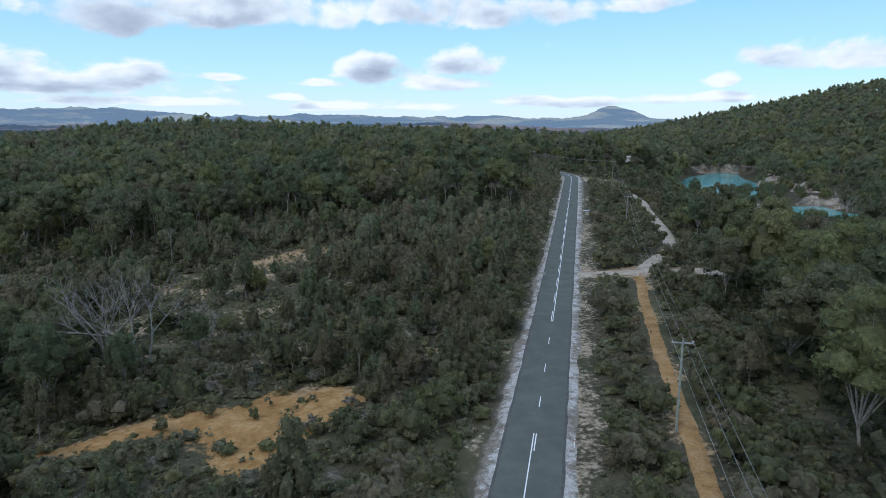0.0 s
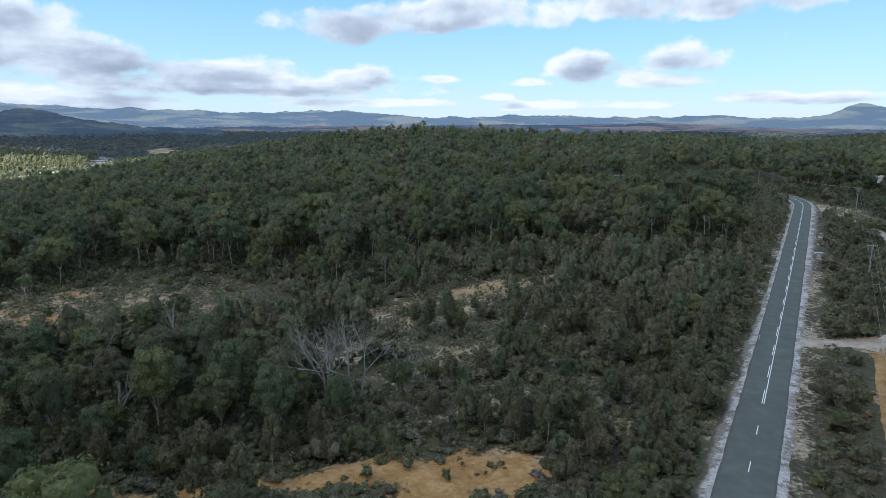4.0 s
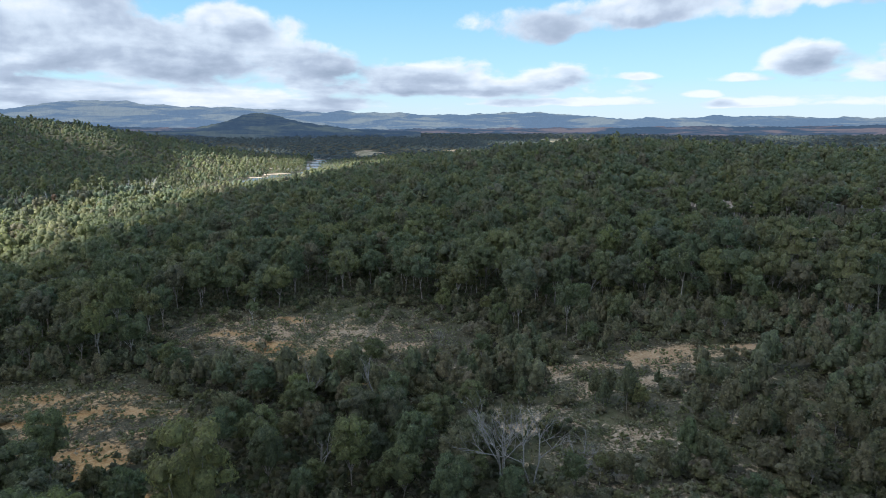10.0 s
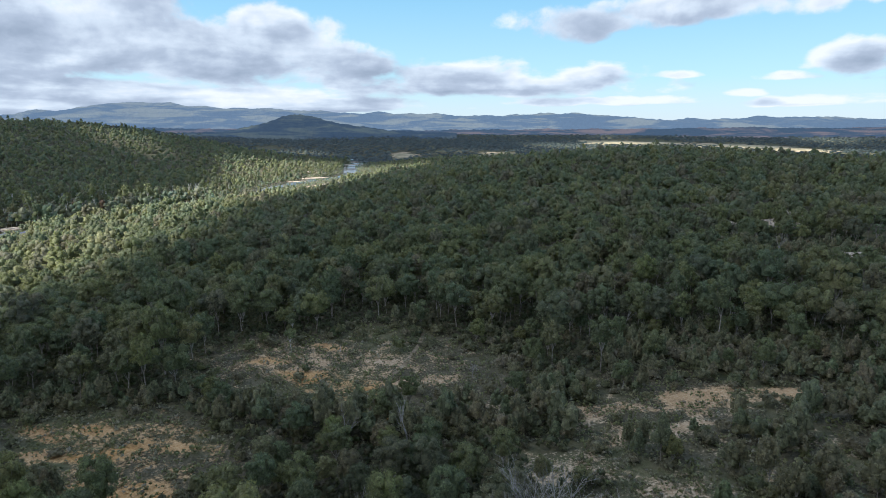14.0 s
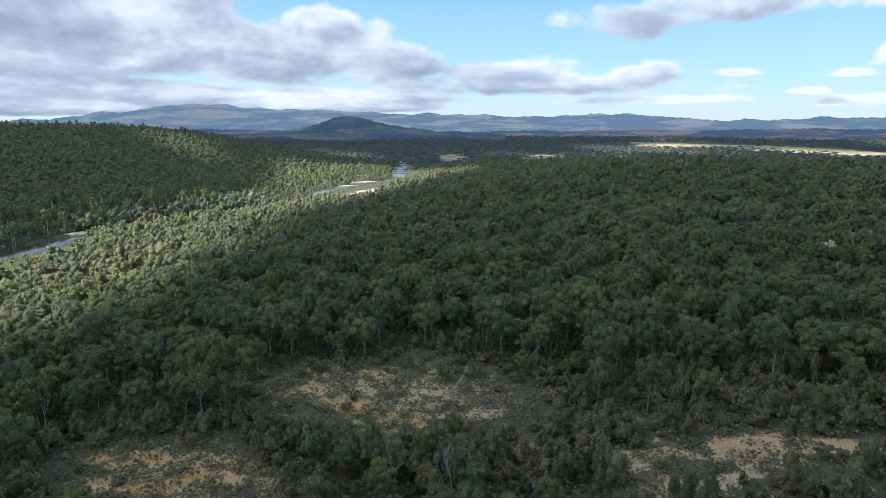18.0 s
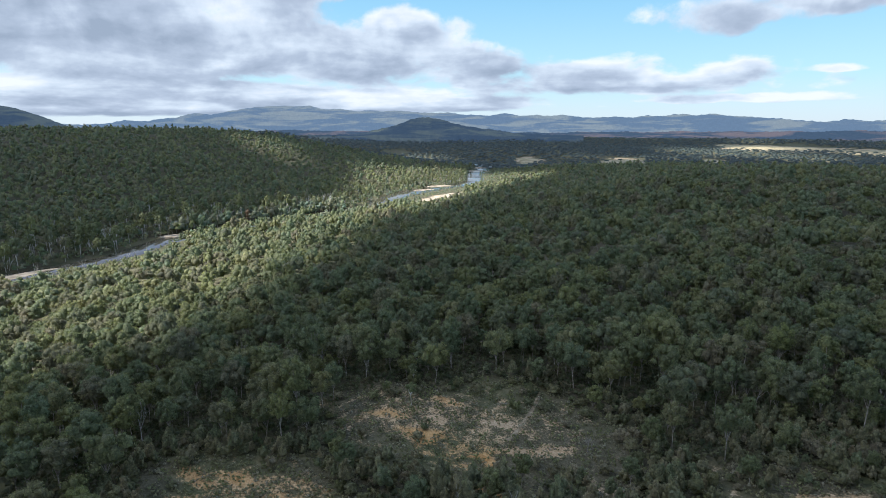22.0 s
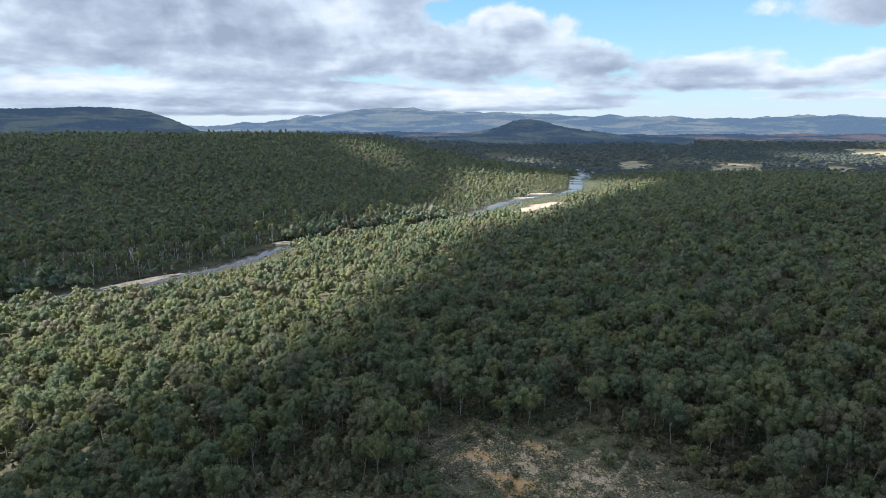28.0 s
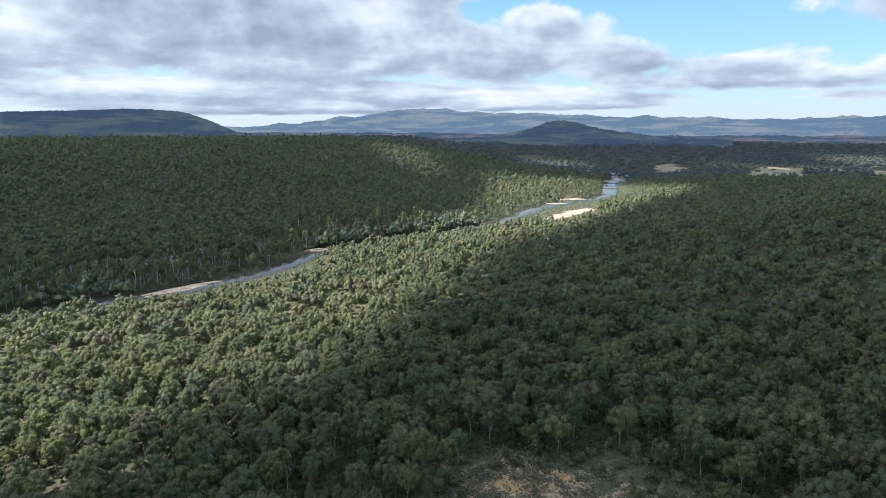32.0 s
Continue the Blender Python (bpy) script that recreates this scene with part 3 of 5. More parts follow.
def far_crest(az):
    e = 0.82 - 0.70 * sstep(71, 80, az) + 0.95 * bell(az, -14.6, 1.7) + 0.28 * bell(az, -4.5, 2.2) + 0.3 * bell(az, 9, 3) + 0.5 * bell(az, 29, 5.5) + 0.4 * bell(az, 45, 6) + 0.5 * bell(az, 56, 4.5) + 0.85 * bell(az, 64.3, 3.4) + 0.12 * bell(az, 70, 3)
    return eye_then(az) + 4820 * np.tan(np.radians(e + 0.17 * lumps(az * 10, 0 * az, 62, 3) + 0.03 * lumps(az * 10, 0 * az, 19, 5)))


hills_far = hazed_hill_material("far_hills", (0.05, 0.07, 0.08), (0.17, 0.16, 0.11), (0.135, 0.20, 0.30), 0.39)
hills_mid = hazed_hill_material("middle_hills", (0.035, 0.045, 0.045), (0.17, 0.105, 0.075), (0.055, 0.09, 0.15), 0.39)
# The wooded hills get a weaker blue glow for haze too.
hills_near = hazed_hill_material("wooded_hills", (0.03, 0.038, 0.034), (0.075, 0.08, 0.05), (0.05, 0.085, 0.15), 0.30)
ridge("far_hills", "blue mountain range on the horizon, haze painted as a glow", -40, 112, 4820, far_crest, hills_far, 11, 260)
ridge("low_hills", "low hills with brown and green farmland, haze painted as a glow", -30, 82, 4300, lambda az: eye_then(az) + 4300 * np.tan(np.radians(0.02 - 0.32 * sstep(26, 44, az) + 0.07 * lumps(az * 10, 0 * az, 60, 8) + 0.02 * lumps(az * 10, 0 * az, 19, 9) + 0.42 * bell(az, 0, 5) + 0.26 * bell(az, 12, 6))), hills_mid, 21, 500)
ridge("cone_hill", "dark wooded cone-shaped hill with a painted blue haze glow", 38, 66, 3950, lambda az: 40 + 38 * bell(az, 52.2, 1.7) + 70 * bell(az, 51.8, 3.4) + 16 * bell(az, 46, 2.6) + 5 * lumps(az * 20, 0 * az, 30, 5), hills_near, 31, 420, 30)
ridge("west_hill", "dark wooded hill with a lit crest and a painted blue haze glow", 76, 114, 3900, lambda az: 30 + 165 * sstep(77.5, 85.5, az) * (1 - 0.15 * sstep(91, 106, az)) + 12 * bell(az, 88.5, 2), hills_near, 41, 600, 10)

# ---- road ----
asphalt, n, b = material("asphalt", 0.85, 0.0, 0.3)
co = n.add("ShaderNodeTexCoord").outputs["Object"]
paint(n, b, n.ramp(n.math("ADD", n.math("MULTIPLY", n.noise(co, 0.35, 5.0, 0.6), 0.6), n.math("MULTIPLY", n.noise(co, 30.0, 3.0, 0.7), 0.4)), [(0.35, (0.076, 0.081, 0.067)), (0.5, (0.096, 0.102, 0.084)), (0.65, (0.121, 0.128, 0.105))]))
bump(n, b, n.noise(co, 40.0, 3.0), 0.3, 0.01)
gravel, n, b = material("gravel_shoulder", 0.95)
co = n.add("ShaderNodeTexCoord").outputs["Object"]
coarse = n.noise(co, 0.28, 7.0, 0.75, 0.4)
grit = n.math("ADD", n.math("MULTIPLY", n.noise(co, 1.2, 6.0, 0.75), 0.6), n.math("MULTIPLY", n.noise(co, 6.0, 4.0, 0.7), 0.4))
tan = n.ramp(grit, [(0.34, (0.09, 0.075, 0.055)), (0.5, (0.19, 0.165, 0.13)), (0.64, (0.30, 0.27, 0.22))])
white = n.ramp(grit, [(0.36, (0.20, 0.18, 0.155)), (0.48, (0.36, 0.34, 0.305)), (0.6, (0.54, 0.52, 0.48))])
out = n.add("ShaderNodeAttribute", {"attribute_name": "tint"}).outputs["Fac"]
stony = n.mix(n.step(n.math("SUBTRACT", n.math("ADD", n.math("MULTIPLY", coarse, 0.7), n.math("MULTIPLY", grit, 0.3)), n.math("MULTIPLY", out, 0.16)), 0.40, 0.50), tan, white)
paint(n, b, n.mix(n.step(n.math("ADD", n.math("MULTIPLY", out, 0.7), n.math("SUBTRACT", coarse, 0.5)), 0.40, 0.62), stony, n.ramp(grit, [(0.34, (0.045, 0.043, 0.026)), (0.6, (0.11, 0.095, 0.062))])))
bump(n, b, grit, 0.8, 0.08)
seal_edge, n, b = material("worn_seal_edge", 0.9)
co = n.add("ShaderNodeTexCoord").outputs["Object"]
paint(n, b, n.ramp(n.noise(co, 0.9, 6.0, 0.7), [(0.3, (0.055, 0.055, 0.052)), (0.6, (0.10, 0.098, 0.088)), (0.75, (0.15, 0.14, 0.12))]))
line_paint, n, b = material("road_marking", 0.6)
co = n.add("ShaderNodeTexCoord").outputs["Object"]
paint(n, b, n.ramp(n.noise(co, 3.0, 6.0, 0.7), [(0.3, (0.55, 0.55, 0.54)), (0.55, (0.80, 0.80, 0.79))]))

rp, rs, rt = smooth_line(ROAD, 2.0)
rz = np.maximum.reduce([height(rp[:, 0] + rs[:, 0] * o, rp[:, 1] + rs[:, 1] * o) for o in (-4.4, -2, 0, 2, 4.4)])
k = np.ones(15) / 15
rz = np.convolve(np.pad(rz, 7, "edge"), k, "valid") + 0.16
wig = 0.7 * lumps(rt, 0 * rt, 17, 9) + 0.6 * lumps(rt, 0 * rt, 5.5, 12)
wag = 0.7 * lumps(rt, 0 * rt, 13, 4) + 0.6 * lumps(rt, 0 * rt, 6, 14)
vv = [(-5.6 - 0.5 * wig, -0.42), (-4.3 - 0.2 * wig, -0.13), (-3.3, -0.02), (3.3, -0.02), (4.5 + 0.3 * wag, -0.13), (6.4 + 0.8 * wag, -0.42)]
shoulder = tagged(new("road_shoulder", ribbon("road_shoulder", rp, rs, [o for o, _ in vv], [l for _, l in vv], rz, gravel, np.array([1.0, 0.45, 0.0, 0.0, 0.4, 1.0]))), "pale gravel shoulders along the sealed road", "road", kind="structure")
road = tagged(new("road", ribbon("road", rp, rs, [-3.15, -0.2, 3.15], [0.03, 0.06, 0.03], rz, asphalt)), "grey sealed two-lane country road", "road", kind="structure")


for o0, o1 in ((-3.45 + 0.12 * lumps(rt, 0 * rt, 9, 7), -3.1), (3.1, 3.45 + 0.12 * lumps(rt, 0 * rt, 9, 8))):
    ob = new("seal_edge", ribbon("seal_edge", rp, rs, [o0, o1], [0.012, 0.024], rz, seal_edge))
    ob.parent = road


def stripe(s0, s1, off, width=0.12):
    s = np.linspace(s0, s1, max(2, int((s1 - s0) / 2) + 2))
    f = lambda v: np.interp(s, rt, v)
    p, sd = np.stack([f(rp[:, 0]), f(rp[:, 1])], 1), np.stack([f(rs[:, 0]), f(rs[:, 1])], 1)
    ob = new("road_line", ribbon("road_line", p, sd, [off - width / 2, off + width / 2], [0.068, 0.068], f(rz), line_paint))
    ob.parent = road
    return ob


def along(x, y):
    return rt[np.argmin(np.hypot(rp[:, 0] - x, rp[:, 1] - y))]


s_near, s_far = along(9.6, 64.5), along(18.9, 107.0)
stripe(0, s_near, -0.14)
stripe(s_near - 4, s_near, 0.14)
for q in range(3):
    s = s_near + 7.0 + 11.6 * q
    stripe(s, s + 3.2, 0.0)
stripe(s_far, rt[-1] - 20, 0.14)
s = s_far
while s < rt[-1] - 30:
    stripe(s, s + 6.0, -0.14)
    s += 12.0

# ---- dirt tracks ----
def dirt_material(name, dark, mid, light):
    m, n, b = material(name, 0.95)
    co = n.add("ShaderNodeTexCoord").outputs["Object"]
    g = n.math("ADD", n.math("MULTIPLY", n.noise(co, 0.4, 6.0, 0.7), 0.6), n.math("MULTIPLY", n.noise(co, 3.5, 4.0, 0.7), 0.4))
    paint(n, b, n.ramp(g, [(0.34, dark), (0.5, mid), (0.66, light)]))
    bump(n, b, g, 0.8, 0.15)
    return m


orange_dirt = dirt_material("orange_dirt", (0.13, 0.075, 0.03), (0.31, 0.18, 0.067), (0.41, 0.285, 0.15))
pale_dirt = dirt_material("pale_dirt", (0.20, 0.165, 0.115), (0.36, 0.31, 0.235), (0.48, 0.43, 0.35))


def track(line, half, mat, label, seed):
    p, sd, t = smooth_line(line, 1.5)
    w0, w1 = half * (1 + 0.22 * lumps(t, 0 * t, 7, seed)), half * (1 + 0.22 * lumps(t, 0 * t, 8, seed + 1))
    zs = np.maximum.reduce([height(p[:, 0] + sd[:, 0] * o, p[:, 1] + sd[:, 1] * o) for o in (-half, 0, half)]) + 0.10
    return tagged(new("dirt_track", ribbon("dirt_track", p, sd, [-w0 - 0.5, -w0, -0.4 * half, 0 * t, 0.4 * half, w1, w1 + 0.5], [-0.4, 0, -0.05, 0.03, -0.05, 0, -0.4], zs, mat)), label, "track", kind="structure")


track([q for q in TRACK if q[1] < 145], 0.85, orange_dirt, "orange clay service track", 3)
track([(42, 137)] + [q for q in TRACK if q[1] > 140], 1.5, pale_dirt, "pale sandy bush track", 5)
track(SPUR, 1.5, pale_dirt, "pale side track joining the road", 7)
track(TRAIL, 0.55, dirt_material("sandy_path", (0.075, 0.065, 0.042), (0.19, 0.15, 0.095), (0.36, 0.30, 0.21)), "pale sandy path through the clearing", 11)
track(SPUR_FAR, 2.0, pale_dirt, "pale gravel turn-off", 9)

# ---- water ----
def water_material(name, colour, rough):
    m, n, b = material(name, rough, 0.0, 0.5)
    co = n.add("ShaderNodeTexCoord").outputs["Object"]
    paint(n, b, n.ramp(n.noise(co, 0.02, 3.0), [(0.35, tuple(0.8 * c for c in colour)), (0.65, colour)]))
    bump(n, b, n.noise(co, 0.6, 3.0), 0.15, 0.2)
    return m


river_water = water_material("river_water", (0.055, 0.050, 0.040), 0.12)
lake_water = water_material("turquoise_water", (0.12, 0.36, 0.34), 0.15)
p, sd, t = smooth_line(RIVER, 10.0)
half = 13 + 5 * lumps(t, 0 * t, 160, 2) + 15 * sstep(1250, 1600, t) - 9 * sstep(760, 700, t) * sstep(350, 500, t)
tagged(new("river", ribbon("river", p, sd, [-half - 6, -half, half * 0.9, half * 0.9 + 6], [-3, 0, 0, -3], np.full(len(p), -37.5), river_water)), "slow brown bush river reflecting the sky", "water", kind="structure")
for cx0, cy0, a, bb, turn, z in LAKES:
    th = np.linspace(0, 2 * math.pi, 49)[:-1]
    rr = 1.45 * (1 + 0.12 * np.sin(3 * th + cx0) + 0.07 * np.sin(5 * th + 1))
    u, v = rr * a * np.cos(th), rr * bb * np.sin(th)
    cs, sn = math.cos(radians(turn)), math.sin(radians(turn))
    ring = np.stack([cx0 + u * cs - v * sn, cy0 + u * sn + v * cs, 0 * u + z], 1)
    vs = np.vstack([[[cx0, cy0, z]], ring])
    i = np.arange(48)
    me = mesh_of("lake", vs, np.stack([0 * i, 1 + i, 1 + (i + 1) % 48], 1), [lake_water])
    tagged(new("lake", me), "turquoise mineral lake in an old quarry", "water", kind="structure")


# ---- sand bars and far paddocks, draped on the ground ----
sand_mat, n, b = material("river_sand", 0.95)
co = n.add("ShaderNodeTexCoord").outputs["Object"]
paint(n, b, n.ramp(n.noise(co, 0.12, 6.0, 0.65), [(0.36, (0.16, 0.125, 0.085)), (0.5, (0.31, 0.25, 0.18)), (0.66, (0.42, 0.35, 0.27))]))
grass_mat, n, b = material("dry_grass", 0.95)
co = n.add("ShaderNodeTexCoord").outputs["Object"]
paint(n, b, n.ramp(n.noise(co, 0.03, 8.0, 0.75), [(0.36, (0.10, 0.095, 0.05)), (0.5, (0.26, 0.21, 0.12)), (0.64, (0.38, 0.32, 0.21))]))


def patch(name, mat, label, category, px, py, a, bb, turn, seed, lift, low=-99.0):
    th = np.linspace(0, 2 * math.pi, 41)[:-1]
    rad = 1.15 * (1 + 0.16 * np.sin(2 * th + seed) + 0.12 * np.sin(3 * th + 2 * seed) + 0.08 * np.sin(7 * th + seed))
    cs, sn = math.cos(radians(turn)), math.sin(radians(turn))
    vs, tris = [], []
    for k in range(5):
        u, v = rad * a * np.cos(th) * (k + 0.02) / 4, rad * bb * np.sin(th) * (k + 0.02) / 4
        X, Y = px + u * cs - v * sn, py + u * sn + v * cs
        vs.append(np.stack([X, Y, np.maximum(height(X, Y), low) + lift * (1.4 if k < 4 else -1.0)], 1))
    i = np.arange(40)
    j = (i + 1) % 40
    for k in range(4):
        o = k * 40
        tris += [np.stack([o + i, o + 40 + i, o + 40 + j], 1), np.stack([o + i, o + 40 + j, o + j], 1)]
    return tagged(new(name, mesh_of(name, np.concatenate(vs), np.concatenate(tris), [mat])), label, category, kind="structure")


for k, (px, py, a, bb, turn, _, _) in enumerate(SAND):
    patch("sand_bar", sand_mat, "pale sand bar beside the river", "sand", px, py, a, bb, turn, k, 0.5, -37.6)
for k, (px, py, a, bb, turn) in enumerate(PADDOCKS):
    patch("paddock", grass_mat, "pale dry paddock on the far plain", "field", px, py, a, bb, turn, k + 9, 1.5)

# ---- plants ----
def norm(v):
    return v / np.maximum(np.linalg.norm(v, axis=-1, keepdims=True), 1e-9)


def sprays(pos, out, size, rnd, rough=0.55):
    """A triangle of leaves at each place, facing roughly outwards."""
    k = len(pos)
    nrm = norm(out + rough * rnd.normal(size=(k, 3)))
    t = norm(np.cross(nrm, rnd.normal(size=(k, 3))))
    b = np.cross(nrm, t)
    s = size * rnd.uniform(0.6, 1.35, (k, 1))
    q = [pos + s * (math.cos(a) * t * rnd.uniform(0.7, 1.2, (k, 1)) + math.sin(a) * b) for a in (0.3, 2.4, 4.5)]
    return np.stack(q, 1).reshape(-1, 3)


def dome(rnd, sides=5):
    """A rounded clump of leaves of radius 1."""
    a = np.arange(sides) * 2 * math.pi / sides
    rings = [[(0, 0, 1.0)]]
    for up, shift in ((0.62, 0.0), (-0.25, 0.5)):
        b = a + shift * 2 * math.pi / sides + rnd.uniform(0, 0.4)
        c = math.sqrt(1 - up * up)
        rings.append(np.stack([c * np.cos(b), c * np.sin(b), 0 * b + up], 1))
    v = np.vstack(rings) * rnd.uniform(0.74, 1.2, (1 + 2 * sides, 1))
    i, j = np.arange(sides) + 1, (np.arange(sides) + 1) % sides + 1
    return v, np.vstack([np.stack([0 * i, i, j], 1), np.stack([i, i + sides, j], 1), np.stack([j, i + sides, j + sides], 1)])



def umbel_tree(seed, tall, wide, low, lobes, leaves, leaf, trunk=3, limbs=5, billow=5, flat=0.72, thick=1.0):
    """A gum: pale forking limbs, each with a rounded head of leaves, set round a broad crown with gaps between."""
    rnd = np.random.default_rng(seed)
    mid, half = np.array([0, 0, tall * (1 + low) / 2]), np.array([wide, wide, tall * (1 - low) / 2])
    heads, bits = [], []
    v, t = dome(rnd, 4 if billow < 5 else 5)
    bits.append((mid + half * (v * np.array([0.62, 0.62, 0.66]) - np.array([0, 0, 0.12])), t))
    for k in range(lobes):
        up = 0.98 - 1.30 * (k + 0.3) / lobes + rnd.uniform(-0.14, 0.14)
        up = max(-0.55, min(1.0, up))
        a = k * 2.4 + rnd.uniform(-0.5, 0.5)
        q = math.sqrt(max(0.0, 1 - up * up))
        way = np.array([q * math.cos(a), q * math.sin(a), up])
        r = wide * rnd.uniform(0.34, 0.56) * math.sqrt(9 / max(lobes, 6)) * (1.0 if up > 0 else 0.8)
        c = mid + half * way * rnd.uniform(0.60, 0.82)
        heads.append((c, r, way))
        v, t = dome(rnd, billow)
        bits.append((c + v * r * np.array([0.84, 0.84, flat * 0.9]), t))
    if leaves:
        at = rnd.integers(0, lobes, leaves)
        c, r, way = (np.array([h[i] for h in heads])[at] for i in range(3))
        d = norm(rnd.normal(size=(leaves, 3)) + 0.7 * way + np.array([0, 0, 0.45]))
        p = sprays(c + d * r[:, None] * np.array([1, 1, flat + 0.04]) * rnd.uniform(0.82, 1.14, (leaves, 1)), d, leaf, rnd, 0.5)
        bits.append((p, np.arange(len(p)).reshape(-1, 3)))
    wood = []
    if trunk:
        lean = rnd.uniform(-0.05, 0.05, 2) * tall
        fork = np.array([lean[0], lean[1], tall * (low + 0.06)])
        r0 = (tall * 0.010 + 0.03) * thick
        wood.append(tube((0, 0, -0.6), fork, r0, r0 * 0.7, trunk))
        for c, r, way in heads[1:1 + limbs]:
            e = c + np.array([0, 0, 0.15 * r])
            m = fork + (e - fork) * np.array([0.62, 0.62, 0.42])
            if trunk > 3:
                wood += [tube(fork, m, r0 * 0.55, r0 * 0.36, trunk), tube(m, e, r0 * 0.36, r0 * 0.12, trunk)]
            else:
                wood.append(tube(fork, e, r0 * 0.55, r0 * 0.2, trunk))
    return (merge(wood) if wood else None), merge(bits)


def tube(p0, p1, r0, r1, sides=4):
    """A tapered stick."""
    p0, p1 = np.array(p0, float), np.array(p1, float)
    w = norm(p1 - p0)
    u = norm(np.cross(w, (0.3, 0.9, 0.2) if abs(w[2]) > 0.9 else (0, 0, 1.0)))
    v = np.cross(w, u)
    an = np.arange(sides) * 2 * math.pi / sides
    ring = np.cos(an)[:, None] * u + np.sin(an)[:, None] * v
    vs = np.vstack([p0 + r0 * ring, p1 + r1 * ring])
    i = np.arange(sides)
    j = (i + 1) % sides
    return vs, np.vstack([np.stack([i, j, j + sides], 1), np.stack([i, j + sides, i + sides], 1)])


def merge(bits):
    vs, ts, o = [], [], 0
    for v, t in bits:
        vs.append(v), ts.append(np.asarray(t) + o)
        o += len(v)
    return np.vstack(vs), np.vstack(ts)


def make_tree(seed, tall, wide, low, lobes, leaves, leaf, core=5, trunk=True, sides=4, limbs=True, peak=0.0, lobe_r=(0.34, 0.5)):
    """Wood (corners, triangles) and crown (corners, triangles) of a tree. low: where the crown starts, as part of the height."""
    rnd = np.random.default_rng(seed)
    mid, half = np.array([0, 0, tall * (1 + low) / 2]), np.array([wide, wide, tall * (1 - low) / 2])
    cs, rs_ = [], []
    for k in range(lobes):
        h = 0.95 - 1.35 * (k + 0.5) / lobes + rnd.uniform(-0.12, 0.12)
        a = k * 2.4 + rnd.uniform(-0.5, 0.5)
        r = math.sqrt(max(0.02, 1 - min(1.0, abs(h)) ** 2)) * rnd.uniform(0.52, 0.78) * (1 - peak * (h + 0.4) / 1.4)
        cs.append(np.array([math.cos(a) * r, math.sin(a) * r, h * rnd.uniform(0.6, 0.75)]))
        rs_.append(rnd.uniform(*lobe_r) * (1 - 0.35 * peak * (h + 0.4) / 1.4))
    pos, out, bits = [], [], []
    per = max(1, leaves // lobes)
    for c, r in zip(cs, rs_):
        d = norm(rnd.normal(size=(per, 3)) + np.array([0, 0, 0.35]))
        pos.append(mid + half * (c + d * r * rnd.uniform(0.78, 1.12, (per, 1))))
        out.append(norm(d + 0.35 * norm(c[None]) + np.array([0, 0, 0.15])))
        if core:
            v, t = dome(rnd, core)
            bits.append((mid + half * (c + v * r * 0.82), t))
    if lobes > 5:
        v, t = dome(rnd, 5)
        bits.append((mid + half * (v * np.array([0.72 * (1 - 0.4 * peak), 0.72 * (1 - 0.4 * peak), 0.72]) - np.array([0, 0, 0.05])), t))
    if leaves:
        v = sprays(np.vstack(pos), np.vstack(out), leaf, rnd)
        bits.append((v, np.arange(len(v)).reshape(-1, 3)))
    wood = []
    if trunk:
        lean = rnd.uniform(-0.06, 0.06, 2) * tall
        fork = np.array([lean[0], lean[1], tall * (low + 0.18)])
        r0 = tall * 0.010 + 0.02
        wood.append(tube((0, 0, -0.6), fork, r0, r0 * 0.6, sides))
        if limbs:
            for c in cs[:6]:
                e = mid + half * c * 0.9
                m = 0.5 * (fork + e) + rnd.normal(size=3) * 0.04 * tall
                wood += [tube(fork, m, r0 * 0.5, r0 * 0.32, sides), tube(m, e, r0 * 0.32, r0 * 0.1, sides)]
    return (merge(wood) if wood else None), merge(bits)


def bare_tree(seed, tall, wide, depth=4, stems=3, thick=0.013):
    """A dead tree: a forking frame of pale sticks."""
    rnd = np.random.default_rng(seed)
    bits = []

    def grow(p, way, length, r, k):
        q = p + way * length
        bits.append(tube(p, q, r, r * 0.62, 4))
        if k:
            for _ in range(3 if k > 1 else 2):
                w = norm(way + rnd.normal(size=3) * np.array([0.5, 0.5, 0.3]) * wide + np.array([0, 0, 0.12]))
                grow(p + way * length * rnd.uniform(0.6, 1.0), w, length * rnd.uniform(0.55, 0.8), r * 0.58, k - 1)

    for _ in range(stems):
        grow(np.array([0, 0, -0.3]), norm(np.array([rnd.normal() * 0.35 * wide, rnd.normal() * 0.35 * wide, 1.0])), tall * 0.36, tall * thick, depth)
    return merge(bits)


def scatter(name, kinds, spots, mats, label, category):
    """Many plants joined into one mesh. kinds: (wood, crown) pairs; spots: x, y, z, size, height factor, turn, tint, kind."""
    vs, ts, mi, tn, o = [], [], [], [], 0
    for k, (wood, crown) in enumerate(kinds):
        s = spots[spots[:, 7].astype(int) % len(kinds) == k]
        for j, bit in enumerate((wood, crown)):
            if bit is None or not len(s):
                continue
            v, t = bit
            c, sn = np.cos(s[:, 5])[:, None], np.sin(s[:, 5])[:, None]
            x, y = v[None, :, 0] * s[:, 3:4], v[None, :, 1] * s[:, 3:4]
            p = np.stack([x * c - y * sn + s[:, 0:1], x * sn + y * c + s[:, 1:2], v[None, :, 2] * s[:, 3:4] * s[:, 4:5] + s[:, 2:3]], -1).astype(np.float32)
            vs.append(p.reshape(-1, 3))
            ts.append((t[None] + (np.arange(len(s)) * len(v))[:, None, None] + o).reshape(-1, 3))
            mi.append(np.full(len(s) * len(t), j))
            tn.append(np.repeat(s[:, 6], len(v)))
            o += len(s) * len(v)
    me = mesh_of(name, np.concatenate(vs), np.concatenate(ts), mats, np.concatenate(mi), np.concatenate(tn))
    return tagged(new(name, me), label, category, kind="stuff")


